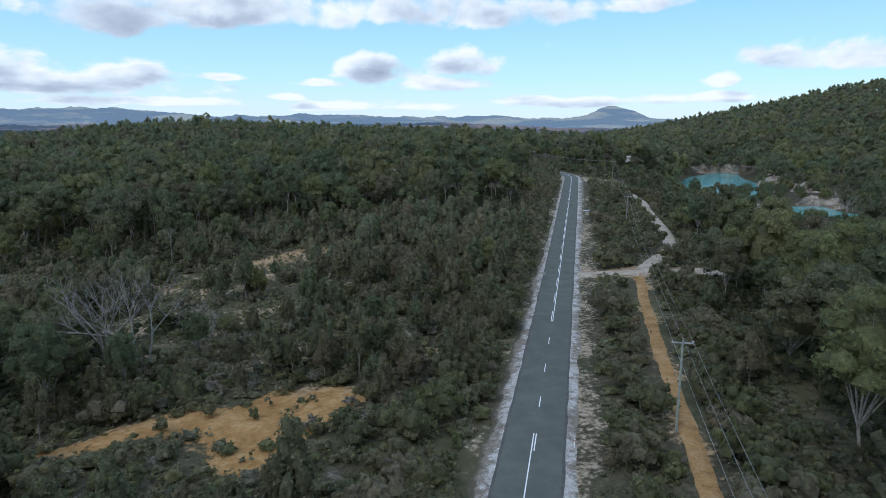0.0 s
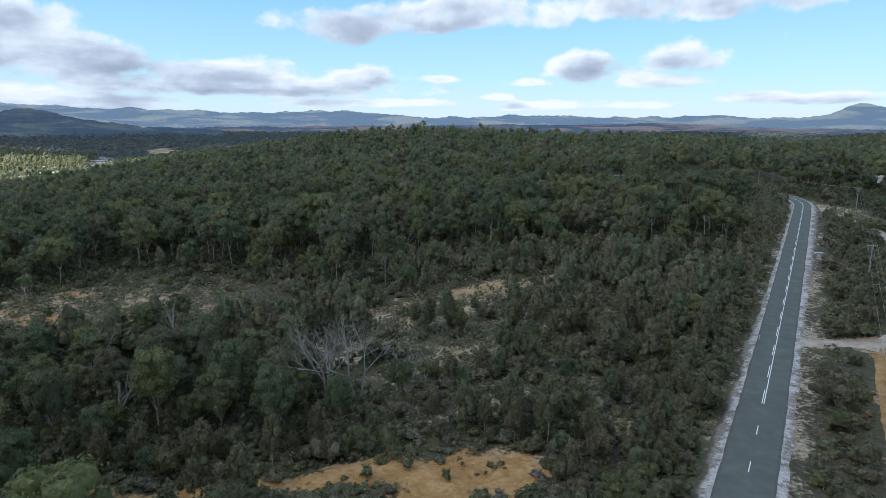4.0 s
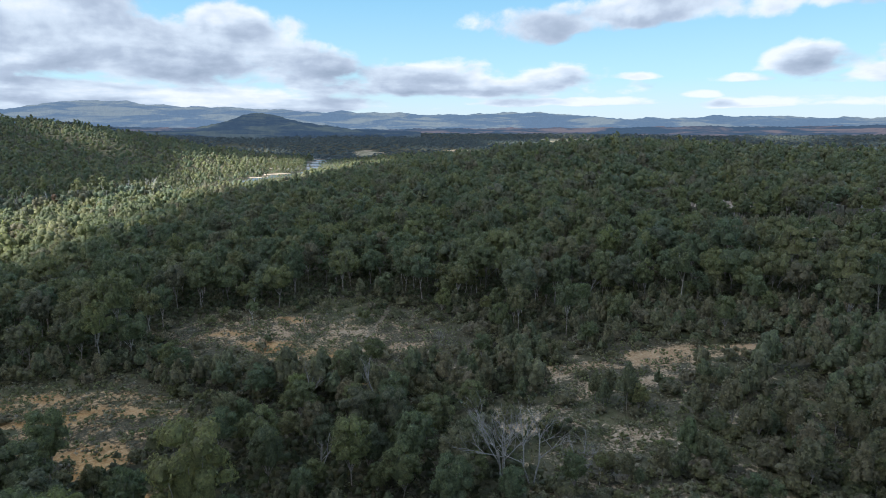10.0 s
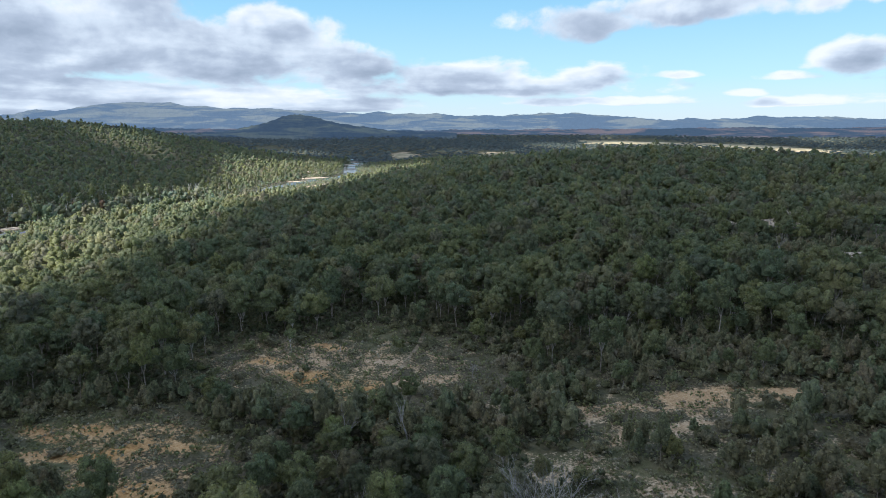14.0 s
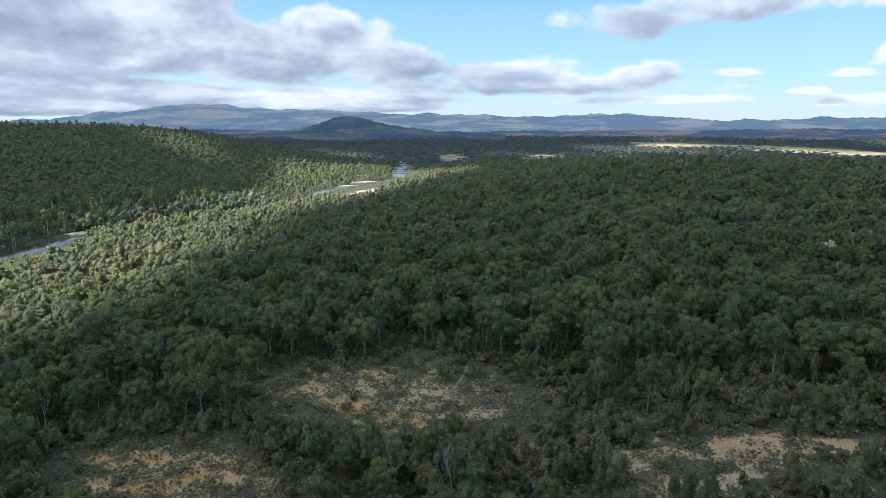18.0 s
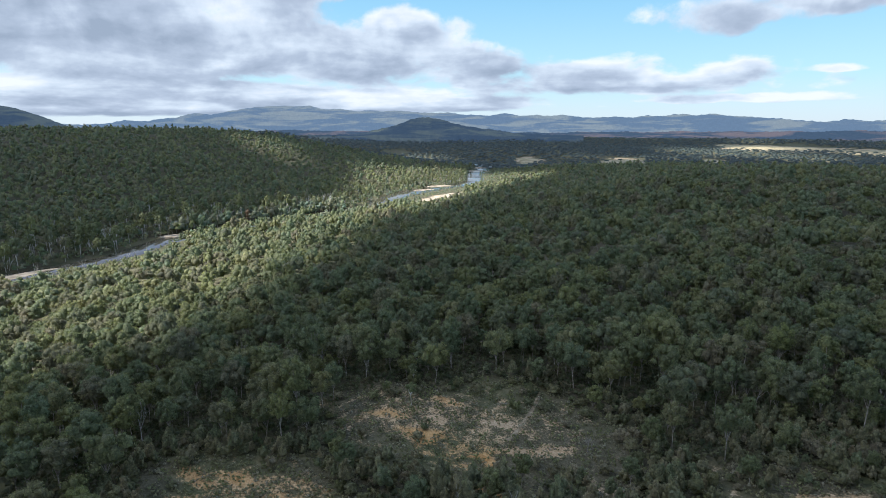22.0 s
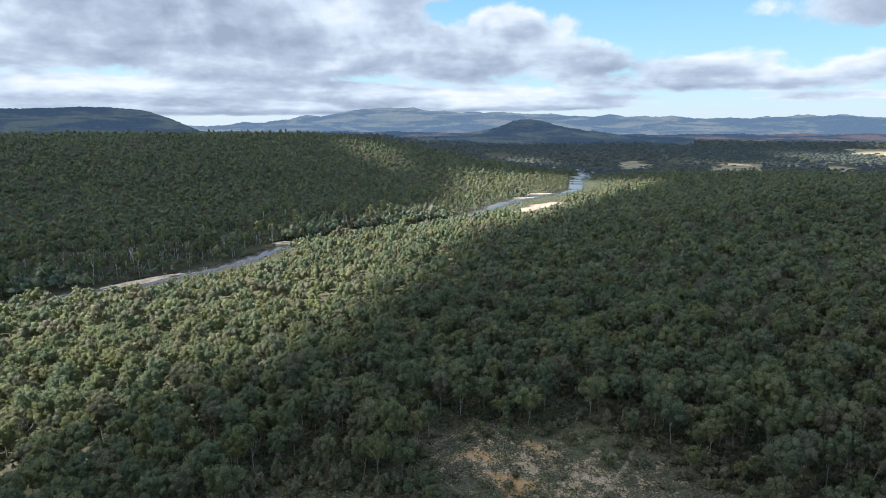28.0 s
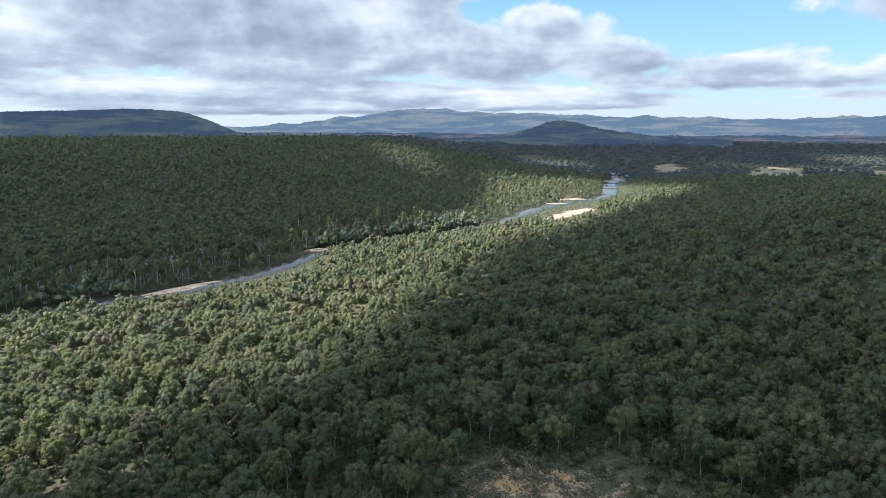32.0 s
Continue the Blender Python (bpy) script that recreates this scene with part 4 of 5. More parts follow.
def in_view(x, y, lo=-40, hi=99, near=30):
    """The part of the land that lies before the walk."""
    a, r = np.degrees(np.arctan2(-x, y)), np.hypot(x, y)
    return (a > lo) & (a < hi) & (r > near)


def grid_spots(x0, x1, y0, y1, gap, seed):
    r = np.random.default_rng(seed)
    x, y = np.meshgrid(np.arange(x0, x1, gap), np.arange(y0, y1, gap))
    x, y = x.ravel(), y.ravel()
    return x + r.uniform(-0.48, 0.48, x.size) * gap, y + r.uniform(-0.48, 0.48, x.size) * gap, r


def tall_wood(x, y):
    """How much of tall forest grows here: 0 in the scrub, 1 in the forest."""
    d, side = road_dist(x, y)
    scrub = np.maximum.reduce([gauss(x, y, -30, 118, 50, 62, 0), gauss(x, y, -125, 128, 62, 46, 15), gauss(x, y, -148, 57, 50, 24, 14), gauss(x, y, -40, 58, 46, 20, 0), 0.9 * gauss(x, y, -40, 185, 50, 42, 0), 0.9 * gauss(x, y, 0, 40, 40, 50, 0), 0.85 * gauss(x, y, -60, 375, 70, 16, 5)])
    scrub = scrub - 0.55 * gauss(x, y, -84, 84, 26, 17, 20) - 0.4 * gauss(x, y, -60, 102, 14, 14, 0)
    east = (side > 0)
    line, _ = line_dist(x, y, TRACK)
    belt = sstep(9, 3, line)
    f = 1 - sstep(0.42, 0.66, scrub + 0.14 * lumps(x, y, 34, 12))
    f = np.where(east, np.where((d < 24) | ((d < 42) & (line < 13) & (y < 150)) | ((y > 140) & (d < 60) & (line < 40) & (x < 66)), 0.0, 1.0), f * sstep(13, 26, d))
    return f * (1 - belt)


def clear_of(x, y):
    """Places where plants may root: off the road, the tracks and the water."""
    d, side = road_dist(x, y)
    t, _ = line_dist(x, y, TRACK)
    s, _ = line_dist(x, y, SPUR)
    rv, _ = line_dist(x, y, RIVER)
    tr, _ = line_dist(x, y, TRAIL)
    ok = (tr > 0.7) & (d > np.where(side > 0, 8.4 + 1.6 * lumps(x, y, 12, 28), 6.6 + 0.5 * lumps(x, y, 8, 29))) & (t > 2.6) & (s > 2.8) & (rv > 19)
    for cx0, cy0, a, bb, turn, z in LAKES:
        ok &= gauss(x, y, cx0, cy0, a, bb, turn) < 0.33
    return ok


gums = [umbel_tree(100 + k, (16, 18.5, 14, 17, 15.5, 19)[k], (5.0, 5.6, 4.8, 4.5, 5.3, 5.4)[k], (0.14, 0.20, 0.12, 0.22, 0.15, 0.20)[k], 23 + k % 4, 1500, 0.25, 5, 9, 5, 0.82) for k in range(6)]
gums_mid = [umbel_tree(200 + k, (18.5, 17, 20.5, 16, 19.5, 17.5)[k], (5.1, 5.6, 4.7, 5.8, 5.4, 4.4)[k], (0.26, 0.22, 0.32, 0.22, 0.28, 0.22)[k], 14 + k % 3, 370, 0.42, 3, 6, 4, 0.88, 1.15) for k in range(6)]
gums_far = [umbel_tree(300 + k, (17.5, 16, 19, 17, 18, 15.5)[k], (5.6, 6.0, 5.2, 6.2, 5.7, 4.8)[k], 0.26, 8, 64, 0.72, 0, 0, 3, 0.9) for k in range(6)]
gums_farther = [umbel_tree(350 + k, (14.5, 13.5, 16, 15, 15.5, 13)[k], (6.2, 6.6, 5.8, 6.8, 6.3, 5.5)[k], 0.2, 2, 5, 1.5, 0, 0, 3, 0.95) for k in range(6)]
gums_bank = [umbel_tree(340 + k, (25, 30, 22, 28)[k], (4.6, 5.2, 4.2, 4.8)[k], (0.26, 0.34, 0.24, 0.38)[k], 10, 70, 0.7, 3, 4, 3, 0.9, 1.3) for k in range(4)]
oaks = [make_tree(400 + k, (7.5, 9, 6.5, 8)[k], (2.1, 2.3, 2.4, 1.9)[k], 0.05, 13, 760, 0.19, sides=5, peak=0.6, lobe_r=(0.27, 0.42)) for k in range(4)]
oaks_mid = [make_tree(500 + k, 7.8, 2.3, 0.05, 7, 35, 0.5, trunk=False, peak=0.55) for k in range(4)]
bushes = [make_tree(600 + k, (1.7, 2.2, 1.3, 1.9)[k], (1.3, 1.2, 1.2, 1.6)[k], -0.1, 6, 78, 0.18, core=3, trunk=False, lobe_r=(0.28, 0.46)) for k in range(4)]
bushes_mid = [make_tree(700 + k, 1.8, 1.5, -0.1, 3, 9, 0.38, core=3, trunk=False) for k in range(3)]
tall_bushes = [make_tree(640 + k, (3.4, 4.2, 2.8, 3.8)[k], (2.3, 2.2, 2.4, 2.6)[k], -0.05, 9, 150, 0.23, core=4, trunk=False, lobe_r=(0.26, 0.42)) for k in range(4)]
tufts = [make_tree(720 + k, 0.7, 0.6, -0.1, 2, 12, 0.16, core=3, trunk=False) for k in range(4)]


def room(x, y):
    """No tall plants close round the big dead trees, nor on the shore of the small lake."""
    return (np.hypot(x + 49, y - 91) > 3.2) & (np.hypot(x + 44, y - 81) > 4.5) & (gauss(x, y, 152, 262, 20, 30, -30) < 0.4)


def spots_of(x, y, r, size, flat=(0.85, 1.2), sink=0.15):
    k = len(x)
    return np.stack([x, y, height(x, y) - sink, r.uniform(*size, k), r.uniform(*flat, k), r.uniform(0, 6.28, k), np.clip(r.uniform(0, 1, k) * 0.62 + 0.38 * (0.5 + 0.6 * lumps(x, y, 90, 14)), 0, 1), r.integers(0, 12, k)], 1)


def open_to_sky(x, y):
    """True where the land can be overlooked from high above the road."""
    z = land(x, y) + 13
    eye = np.interp(np.degrees(np.arctan2(-x, y)), [-35, -10, 0, 10, 20, 30], [40, 54, 70, 92, 112, 119])
    ok = np.ones(x.shape, bool)
    for u in np.linspace(0.15, 0.95, 17):
        ok &= land(x * u, y * u) + 7 < eye + (z - eye) * u
    return ok


# tall forest, near and middle
x, y, r = grid_spots(-520, 330, -110, 520, 8.6, 31)
m = in_view(x, y, -42, 103, 38) & (np.hypot(x, y) < 440) & clear_of(x, y) & room(x, y) & (r.uniform(0, 1, x.size) < 0.93 * tall_wood(x, y)) & (bareness(x, y)[0] < 0.3)
x, y = x[m], y[m]
sp = spots_of(x, y, r, (0.58, 0.95))
sp[:, 3] += 0.30 * r.uniform(0, 1, len(sp)) ** 2.2
sp[:, 3] *= 1 - 0.38 * (np.maximum(gauss(sp[:, 0], sp[:, 1], 165, 330, 60, 130, -26), gauss(sp[:, 0], sp[:, 1], 120, 250, 45, 60, -26)) > 0.35)
sp[:, 3] *= 1 - 0.66 * (gauss(sp[:, 0], sp[:, 1], 138, 238, 26, 50, -30) > 0.35)
sp[:, 3] *= 1 - 0.42 * (gauss(sp[:, 0], sp[:, 1], 118, 425, 20, 60, -16) > 0.45)
sp[:, 3] *= 1 - 0.56 * (gauss(sp[:, 0], sp[:, 1], 28, 365, 55, 45, 0) > 0.4)
sp[:, 3] *= 1 - 0.6 * (np.maximum(gauss(sp[:, 0], sp[:, 1], -92, 470, 42, 36, 0), gauss(sp[:, 0], sp[:, 1], -28, 335, 36, 26, 0)) > 0.4)
sp[:, 3] *= 1 - 0.35 * (gauss(sp[:, 0], sp[:, 1], -84, 84, 40, 26, 20) > 0.3)
dist = np.hypot(sp[:, 0], sp[:, 1])
order = np.argsort(dist)
near_gums, rest = sp[order[:190]], sp[order[190:]]
lone = np.array([(-95, 71.5, 0, 0.74, 1.0, 1.0, 0.4, 0), (-77, 90, 0, 0.78, 1.0, 2.0, 0.8, 1), (-63, 75.5, 0, 0.72, 1.0, 2.6, 0.5, 0), (-73, 79, 0, 0.78, 1.0, 1.6, 0.7, 2), (-54, 80, 0, 0.66, 1.0, 0.6, 0.6, 4), (-82, 85, 0, 0.8, 1.0, 3.6, 0.5, 5), (-67, 84, 0, 0.85, 1.05, 3.0, 0.2, 4), (-60, 97, 0, 0.70, 1.0, 4.0, 0.6, 2), (-72, 97, 0, 0.76, 1.0, 5.0, 0.5, 4), (-86, 79, 0, 0.7, 1.0, 0.5, 0.3, 2), (-57, 83.5, 0, 0.7, 1.0, 0.2, 0.5, 5), (-59, 91, 0, 0.74, 1.0, 2.2, 0.5, 0), (-45, 82, 0, 0.5, 1.0, 1.2, 0.5, 1), (-39, 92, 0, 0.55, 1.0, 3.2, 0.5, 3), (-30, 84, 0, 0.5, 1.0, 4.4, 0.5, 4)])
lone[:, 2] = height(lone[:, 0], lone[:, 1]) - 0.1
near_gums = np.vstack([near_gums, lone])
x, y, r = grid_spots(-190, 10, 44, 330, 11.5, 35)
m = in_view(x, y, -40, 96, 48) & clear_of(x, y) & room(x, y) & (tall_wood(x, y) < 0.5) & (bareness(x, y)[0] < 0.3) & (openness(x, y) < 0.3) & (heath(x, y) < 0.5) & (r.uniform(0, 1, x.size) < 0.68 + 0.45 * lumps(x, y, 45, 27)) & (road_dist(x, y)[0] > 11) & (gauss(x, y, -150, 57, 34, 18, 20) < 0.4) & (gauss(x, y, -155, 132, 44, 30, 40) < 0.5) & (gauss(x, y, -24, 64, 26, 14, 25) < 0.3)
x, y = x[m], y[m]
near_gums = np.vstack([near_gums, spots_of(x, y, r, (0.36, 0.74))])
scatter("gum_forest", gums_mid, rest, [bark, gum_leaf], "dense grey-green eucalypt forest canopy", "forest")
# far forest
x, y, r = grid_spots(-2100, 900, -500, 2100, 11.2, 32)
d = np.hypot(x, y)
m = in_view(x, y, -42, 103, 440) & (d < 2000) & clear_of(x, y) & (bareness(x, y)[0] < 0.3) & (r.uniform(0, 1, x.size) < 0.92)
x, y = x[m], y[m]
rv, sd_ = line_dist(x, y, RIVER)
bank = (rv < np.where(sd_ > 0, 0, 120)) & (r.uniform(0, 1, x.size) < 0.62) & (y > -400)
keep = ~((sd_ > 0) & (rv < 40 + 100 * sstep(590, 660, y) * sstep(900, 820, y) + 14 * lumps(x, y, 120, 19)))
sp = spots_of(x, y, r, (0.7, 1.3))
low_bank = 0.85 - 0.48 * sstep(0, 40, y) * sstep(220, 180, y) - 0.42 * sstep(560, 640, y)
sp[:, 3] *= np.where(sd_ > 0, low_bank + (1 - low_bank) * sstep(30, 70 + 0.09 * np.hypot(x, y), rv), 1.0)
scatter("bank_trees", gums_bank, sp[bank] * np.where(np.arange(8) == 3, 1 - 0.38 * sstep(350, 550, sp[bank, 1:2]), 1.0), [pale_trunk, far_leaf], "tall gums with bare white trunks on the river bank", "trees")
under = sp[bank].copy()
under[:, 0:2] += r.uniform(-6, 6, (len(under), 2))
under[:, 3] *= 0.5
scatter("bank_shrubs", gums_farther, under, [bark, far_leaf], "bushy undergrowth on the river bank", "shrubs")
xb, yb, rb = grid_spots(-1500, -520, -300, 1450, 6.5, 36)
db, sb_ = line_dist(xb, yb, RIVER)
mb = (db > 17 + 3 * lumps(xb, yb, 60, 24)) & (db < np.where(sb_ > 0, 110 + 50 * (yb > 600), 52)) & (bareness(xb, yb)[0] < 0.3) & (rb.uniform(0, 1, xb.size) < 0.75) & (yb < 1400)
ripe = spots_of(xb[mb], yb[mb], rb, (0.14, 0.40), (0.8, 1.1))
ripe[:, 3] *= np.where(sb_[mb] > 0, 1.0, 1.7)
ripe[:, 3] *= 1 + 1.2 * np.maximum(sstep(200, 250, yb[mb]) * sstep(560, 480, yb[mb]), sstep(20, -10, yb[mb]))
scatter("river_shrubs", gums_farther, ripe, [bark, wattle_leaf], "grey-green wattles and shrubs lining the river", "shrubs")
m = np.hypot(x, y) < 820
far_sp = sp * np.where(np.arange(8) == 3, 1.0 + 0.1 * (np.hypot(sp[:, 0:1], sp[:, 1:2]) > 1350), 1.0)
seen = open_to_sky(x, y) & ((np.hypot(x, y) < 1350) | (np.arange(len(x)) % 2 > 0))
scatter("farther_forest", gums_farther, far_sp[~bank & keep & ~m & seen], [bark, far_leaf], "far eucalypt forest over the hills", "forest")
scatter("far_forest", gums_far, sp[~bank & keep & m & open_to_sky(x, y)], [bark, far_leaf], "far eucalypt forest covering hills and valley", "forest")
x, y, r = grid_spots(-4600, 1500, -1300, 4600, 30, 33)
d = np.hypot(x, y)
m = in_view(x, y, -42, 99, 1990) & (d < 3900) & (lumps(x, y, 700, 15) < np.where(np.degrees(np.arctan2(-x, y)) > 33, 0.85, 0.5)) & open_to_sky(x, y) & (bareness(x, y)[0] < 0.3)
x, y = x[m], y[m]
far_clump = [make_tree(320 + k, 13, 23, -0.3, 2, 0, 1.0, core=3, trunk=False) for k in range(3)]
scatter("distant_forest", far_clump, spots_of(x, y, r, (0.8, 1.3)), [bark, hazed_distant_leaf], "distant dark forest on the plain, haze painted into its leaves", "forest")

xw, yw, rw = grid_spots(-900, -560, -200, 520, 17, 52)
dw, sw_ = line_dist(xw, yw, RIVER)
mw = (sw_ < 0) & (dw > 24) & (dw < 75) & (bareness(xw, yw)[0] < 0.3) & (rw.uniform(0, 1, xw.size) < 0.5)
white_stems = [(bare_tree(860 + k, (27, 31, 24)[k], 0.5, 3, 1, 0.016), None) for k in range(3)]
scatter("white_snags", white_stems, spots_of(xw[mw], yw[mw], rw, (0.7, 1.1)), [pale_trunk], "tall dead gums with bleached white stems on the river bank", "trees")

# bare grey snags among the gums
snags = [(bare_tree(80 + k, 15, 0.7, 3, 1), None) for k in range(4)]
x, y, r = grid_spots(-760, 260, -80, 900, 27, 34)
m = in_view(x, y, -42, 103, 60) & clear_of(x, y) & (tall_wood(x, y) > 0.5) & (bareness(x, y)[0] < 0.3) & (r.uniform(0, 1, x.size) < 0.55) & (gauss(x, y, 118, 425, 40, 90, -16) < 0.3)
sn_ = spots_of(x[m], y[m], r, (0.8, 1.15))
scatter("dead_snags", snags, sn_, [dead_wood], "scattered dead grey trees standing in the forest", "trees")

# scrub: she-oaks and shrubs on the open ground
x, y, r = grid_spots(-260, 120, 20, 420, 3.7, 41)
b_, _ = bareness(x, y)
t_ = tall_wood(x, y)
dr, sd_ = road_dist(x, y)
tl, _ = line_dist(x, y, TRACK)
tall_ok = np.where(sd_ > 0, 0.06, 0.80 + 0.45 * lumps(x, y, 42, 16)) * (1 - np.clip(2.4 * b_, 0, 1)) * sstep(6.5, 11, dr)
m = in_view(x, y, -42, 100, 30) & clear_of(x, y) & (t_ < 0.5) & room(x, y) & (openness(x, y) < 0.35) & (heath(x, y) < 0.5) & (r.uniform(0, 1, x.size) < tall_ok) & (gauss(x, y, -150, 57, 32, 16, 20) < 0.45) & (gauss(x, y, -150, 134, 52, 32, 25) < 0.5) & (gauss(x, y, -24, 60, 14, 9, 0) < 0.35)
so = spots_of(x[m], y[m], r, (0.55, 1.1))
stand = np.maximum.reduce([gauss(so[:, 0], so[:, 1], -95, 96, 34, 17, 22), gauss(so[:, 0], so[:, 1], -62, 122, 14, 16, 20), gauss(so[:, 0], so[:, 1], -8, 150, 16, 34, -12)])
so[:, 3] *= 1 + 0.5 * sstep(0.25, 0.6, stand)
order = np.argsort(np.hypot(so[:, 0], so[:, 1]))
near_oaks, rest = so[order[:230]], so[order[230:]]
scatter("sheoak_scrub", oaks_mid, rest, [bark, oak_leaf], "dark she-oak scrub", "scrub")
x, y, r = grid_spots(-260, 120, 20, 420, 2.15, 42)
b_, _ = bareness(x, y)
t_ = tall_wood(x, y)
keep_p = np.where(b_ > 0.7, np.where(x < -100, 0.52, 0.24), np.where(b_ > 0.3, 0.86, 0.8)) + 0.25 * lumps(x, y, 14, 17) * (b_ < 0.7)
m = in_view(x, y, -42, 100, 26) & clear_of(x, y) & (t_ < 0.6) & (r.uniform(0, 1, x.size) < keep_p)
sb = spots_of(x[m], y[m], r, (0.4, 1.15), (0.7, 1.2))
nearb = np.hypot(sb[:, 0], sb[:, 1]) < 120
scatter("shrubs", bushes, sb[nearb], [bark, scrub_leaf], "low grey-green and olive heath shrubs", "shrubs")
scatter("shrubs_beyond", bushes_mid, sb[~nearb], [bark, scrub_leaf], "low heath shrubs on open ground", "shrubs")


x, y, r = grid_spots(-260, 120, 20, 420, 4.0, 44)
b_, _ = bareness(x, y)
m = in_view(x, y, -42, 100, 28) & clear_of(x, y) & room(x, y) & (tall_wood(x, y) < 0.7) & (b_ < 0.42) & (r.uniform(0, 1, x.size) > 0.68 * sstep(0.35, 0.6, heath(x, y))) & (gauss(x, y, -23, 58, 11, 6, 0) < 0.35) & (r.uniform(0, 1, x.size) > 0.75 * (gauss(x, y, -150, 57, 32, 16, 20) > 0.5)) & (r.uniform(0, 1, x.size) < 0.6 + 0.4 * lumps(x, y, 25, 22))
sq = spots_of(x[m], y[m], r, (1.2, 2.4), (0.8, 1.3))
x, y, r = grid_spots(-40, 70, 30, 330, 2.6, 46)
dr, sd_ = road_dist(x, y)
m = in_view(x, y, -42, 100, 30) & clear_of(x, y) & (sd_ < 0) & (dr > 7) & (dr < 15 + 3 * lumps(x, y, 20, 26)) & (r.uniform(0, 1, x.size) < 0.62) & (gauss(x, y, -8, 66, 12, 8, 10) < 0.5)
sq = np.vstack([sq, spots_of(x[m], y[m], r, (1.3, 2.3), (0.9, 1.3))])
sq[:, 3] *= 0.52
scatter("tall_shrubs", tall_bushes, sq, [bark, tea_tree_leaf], "rounded tea-tree shrubs, grey-green to olive", "shrubs")
x, y, r = grid_spots(-270, 230, 10, 300, 2.9, 43)
m = in_view(x, y, -42, 103, 26) & clear_of(x, y) & (tall_wood(x, y) > 0.3) & (np.hypot(x, y) < 270) & (bareness(x, y)[0] < 0.3) & (r.uniform(0, 1, x.size) < 0.8)
su = spots_of(x[m], y[m], r, (1.1, 2.1), (0.9, 1.4))
x, y, r = grid_spots(-40, 180, 300, 560, 4.6, 47)
m = clear_of(x, y) & (np.maximum(gauss(x, y, 28, 365, 55, 45, 0), gauss(x, y, 118, 425, 30, 75, -16)) > 0.35) & (bareness(x, y)[0] < 0.3) & (r.uniform(0, 1, x.size) < 0.8)
su = np.vstack([su, spots_of(x[m], y[m], r, (1.3, 2.6), (0.9, 1.4))])
x, y, r = grid_spots(-450, 60, -60, 440, 6.0, 48)
d = np.hypot(x, y)
m = in_view(x, y, 5, 103, 262) & (d < 445) & clear_of(x, y) & (tall_wood(x, y) > 0.3) & (bareness(x, y)[0] < 0.3) & (r.uniform(0, 1, x.size) < 0.8)
su = np.vstack([su, spots_of(x[m], y[m], r, (1.9, 3.4), (0.9, 1.5))])
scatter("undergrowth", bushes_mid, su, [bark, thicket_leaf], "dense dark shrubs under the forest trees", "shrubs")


x, y, r = grid_spots(-140, 100, 20, 140, 1.6, 45)
b_, _ = bareness(x, y)
m = in_view(x, y, -42, 100, 26) & clear_of(x, y) & (np.hypot(x, y) < 135) & (r.uniform(0, 1, x.size) < np.where(b_ > 0.7, 0.06, 0.75))
scatter("heath_tufts", tufts, spots_of(x[m], y[m], r, (0.6, 1.5)), [bark, scrub_leaf], "low heath and tussocks between the shrubs", "shrubs")


def plant(name, kinds, spots, leaf, label, category, group):
    """Single trees, each with its trunk and its crown."""
    first = []
    for k, (wood, crown) in enumerate(kinds):
        top = tagged(new(name, mesh_of(name, *wood, [bark])), label, category, group)
        top.name = name
        ob = new("crown", mesh_of("crown", *crown, [leaf]))
        ob.parent = top
        first.append(top)
    used = set()
    for s in spots:
        k = int(s[7]) % len(kinds)
        m = pose(s[0], s[1], s[2], 0, 0, math.degrees(s[5]))
        ob = first[k] if k not in used else copy_thing(first[k], m)
        used.add(k)
        ob.matrix_basis = m @ Matrix.Diagonal((s[3], s[3], s[3] * s[4], 1))


plant("gum_tree", gums, near_gums, gum_leaf_one, "eucalypt with a pale trunk and rounded grey-green crown", "tree", "gum trees by the road")
plant("sheoak_tree", oaks, near_oaks, oak_leaf_one, "dark she-oak with drooping fine foliage", "tree", "she-oaks in the scrub")

white_bark, n, b = material("white_bark", 0.8)
co = n.add("ShaderNodeTexCoord").outputs["Object"]
paint(n, b, n.ramp(n.noise(co, 1.2, 5.0), [(0.3, (0.40, 0.37, 0.32)), (0.5, (0.62, 0.60, 0.55)), (0.7, (0.72, 0.70, 0.66))]))

# dead and pale trees
for seed, px, py, tall, wide in ((1, -50.5, 88.0, 22, 1.0), (2, -46.5, 91.5, 20, 1.0), (9, -41.0, 99.0, 11.0, 1.1), (3, -320, 68, 13, 1.0), (4, -290, 60, 12, 1.0), (5, -345, 95, 12, 0.9), (6, -110, 150, 6, 0.9), (7, 60, 98, 10, 0.9), (8, 70, 75, 9, 0.8)):
    v, t = bare_tree(seed, tall, wide, 4, 3 if seed != 2 else 2, 0.0095 if seed < 3 else 0.012)
    ob = tagged(new("dead_tree", mesh_of("dead_tree", v, t, [dead_wood])), "leafless dead tree with pale grey forking branches", "tree", "dead trees")
    ob.matrix_basis = pose(px, py, float(height(px, py)), 0, 0, seed * 50)

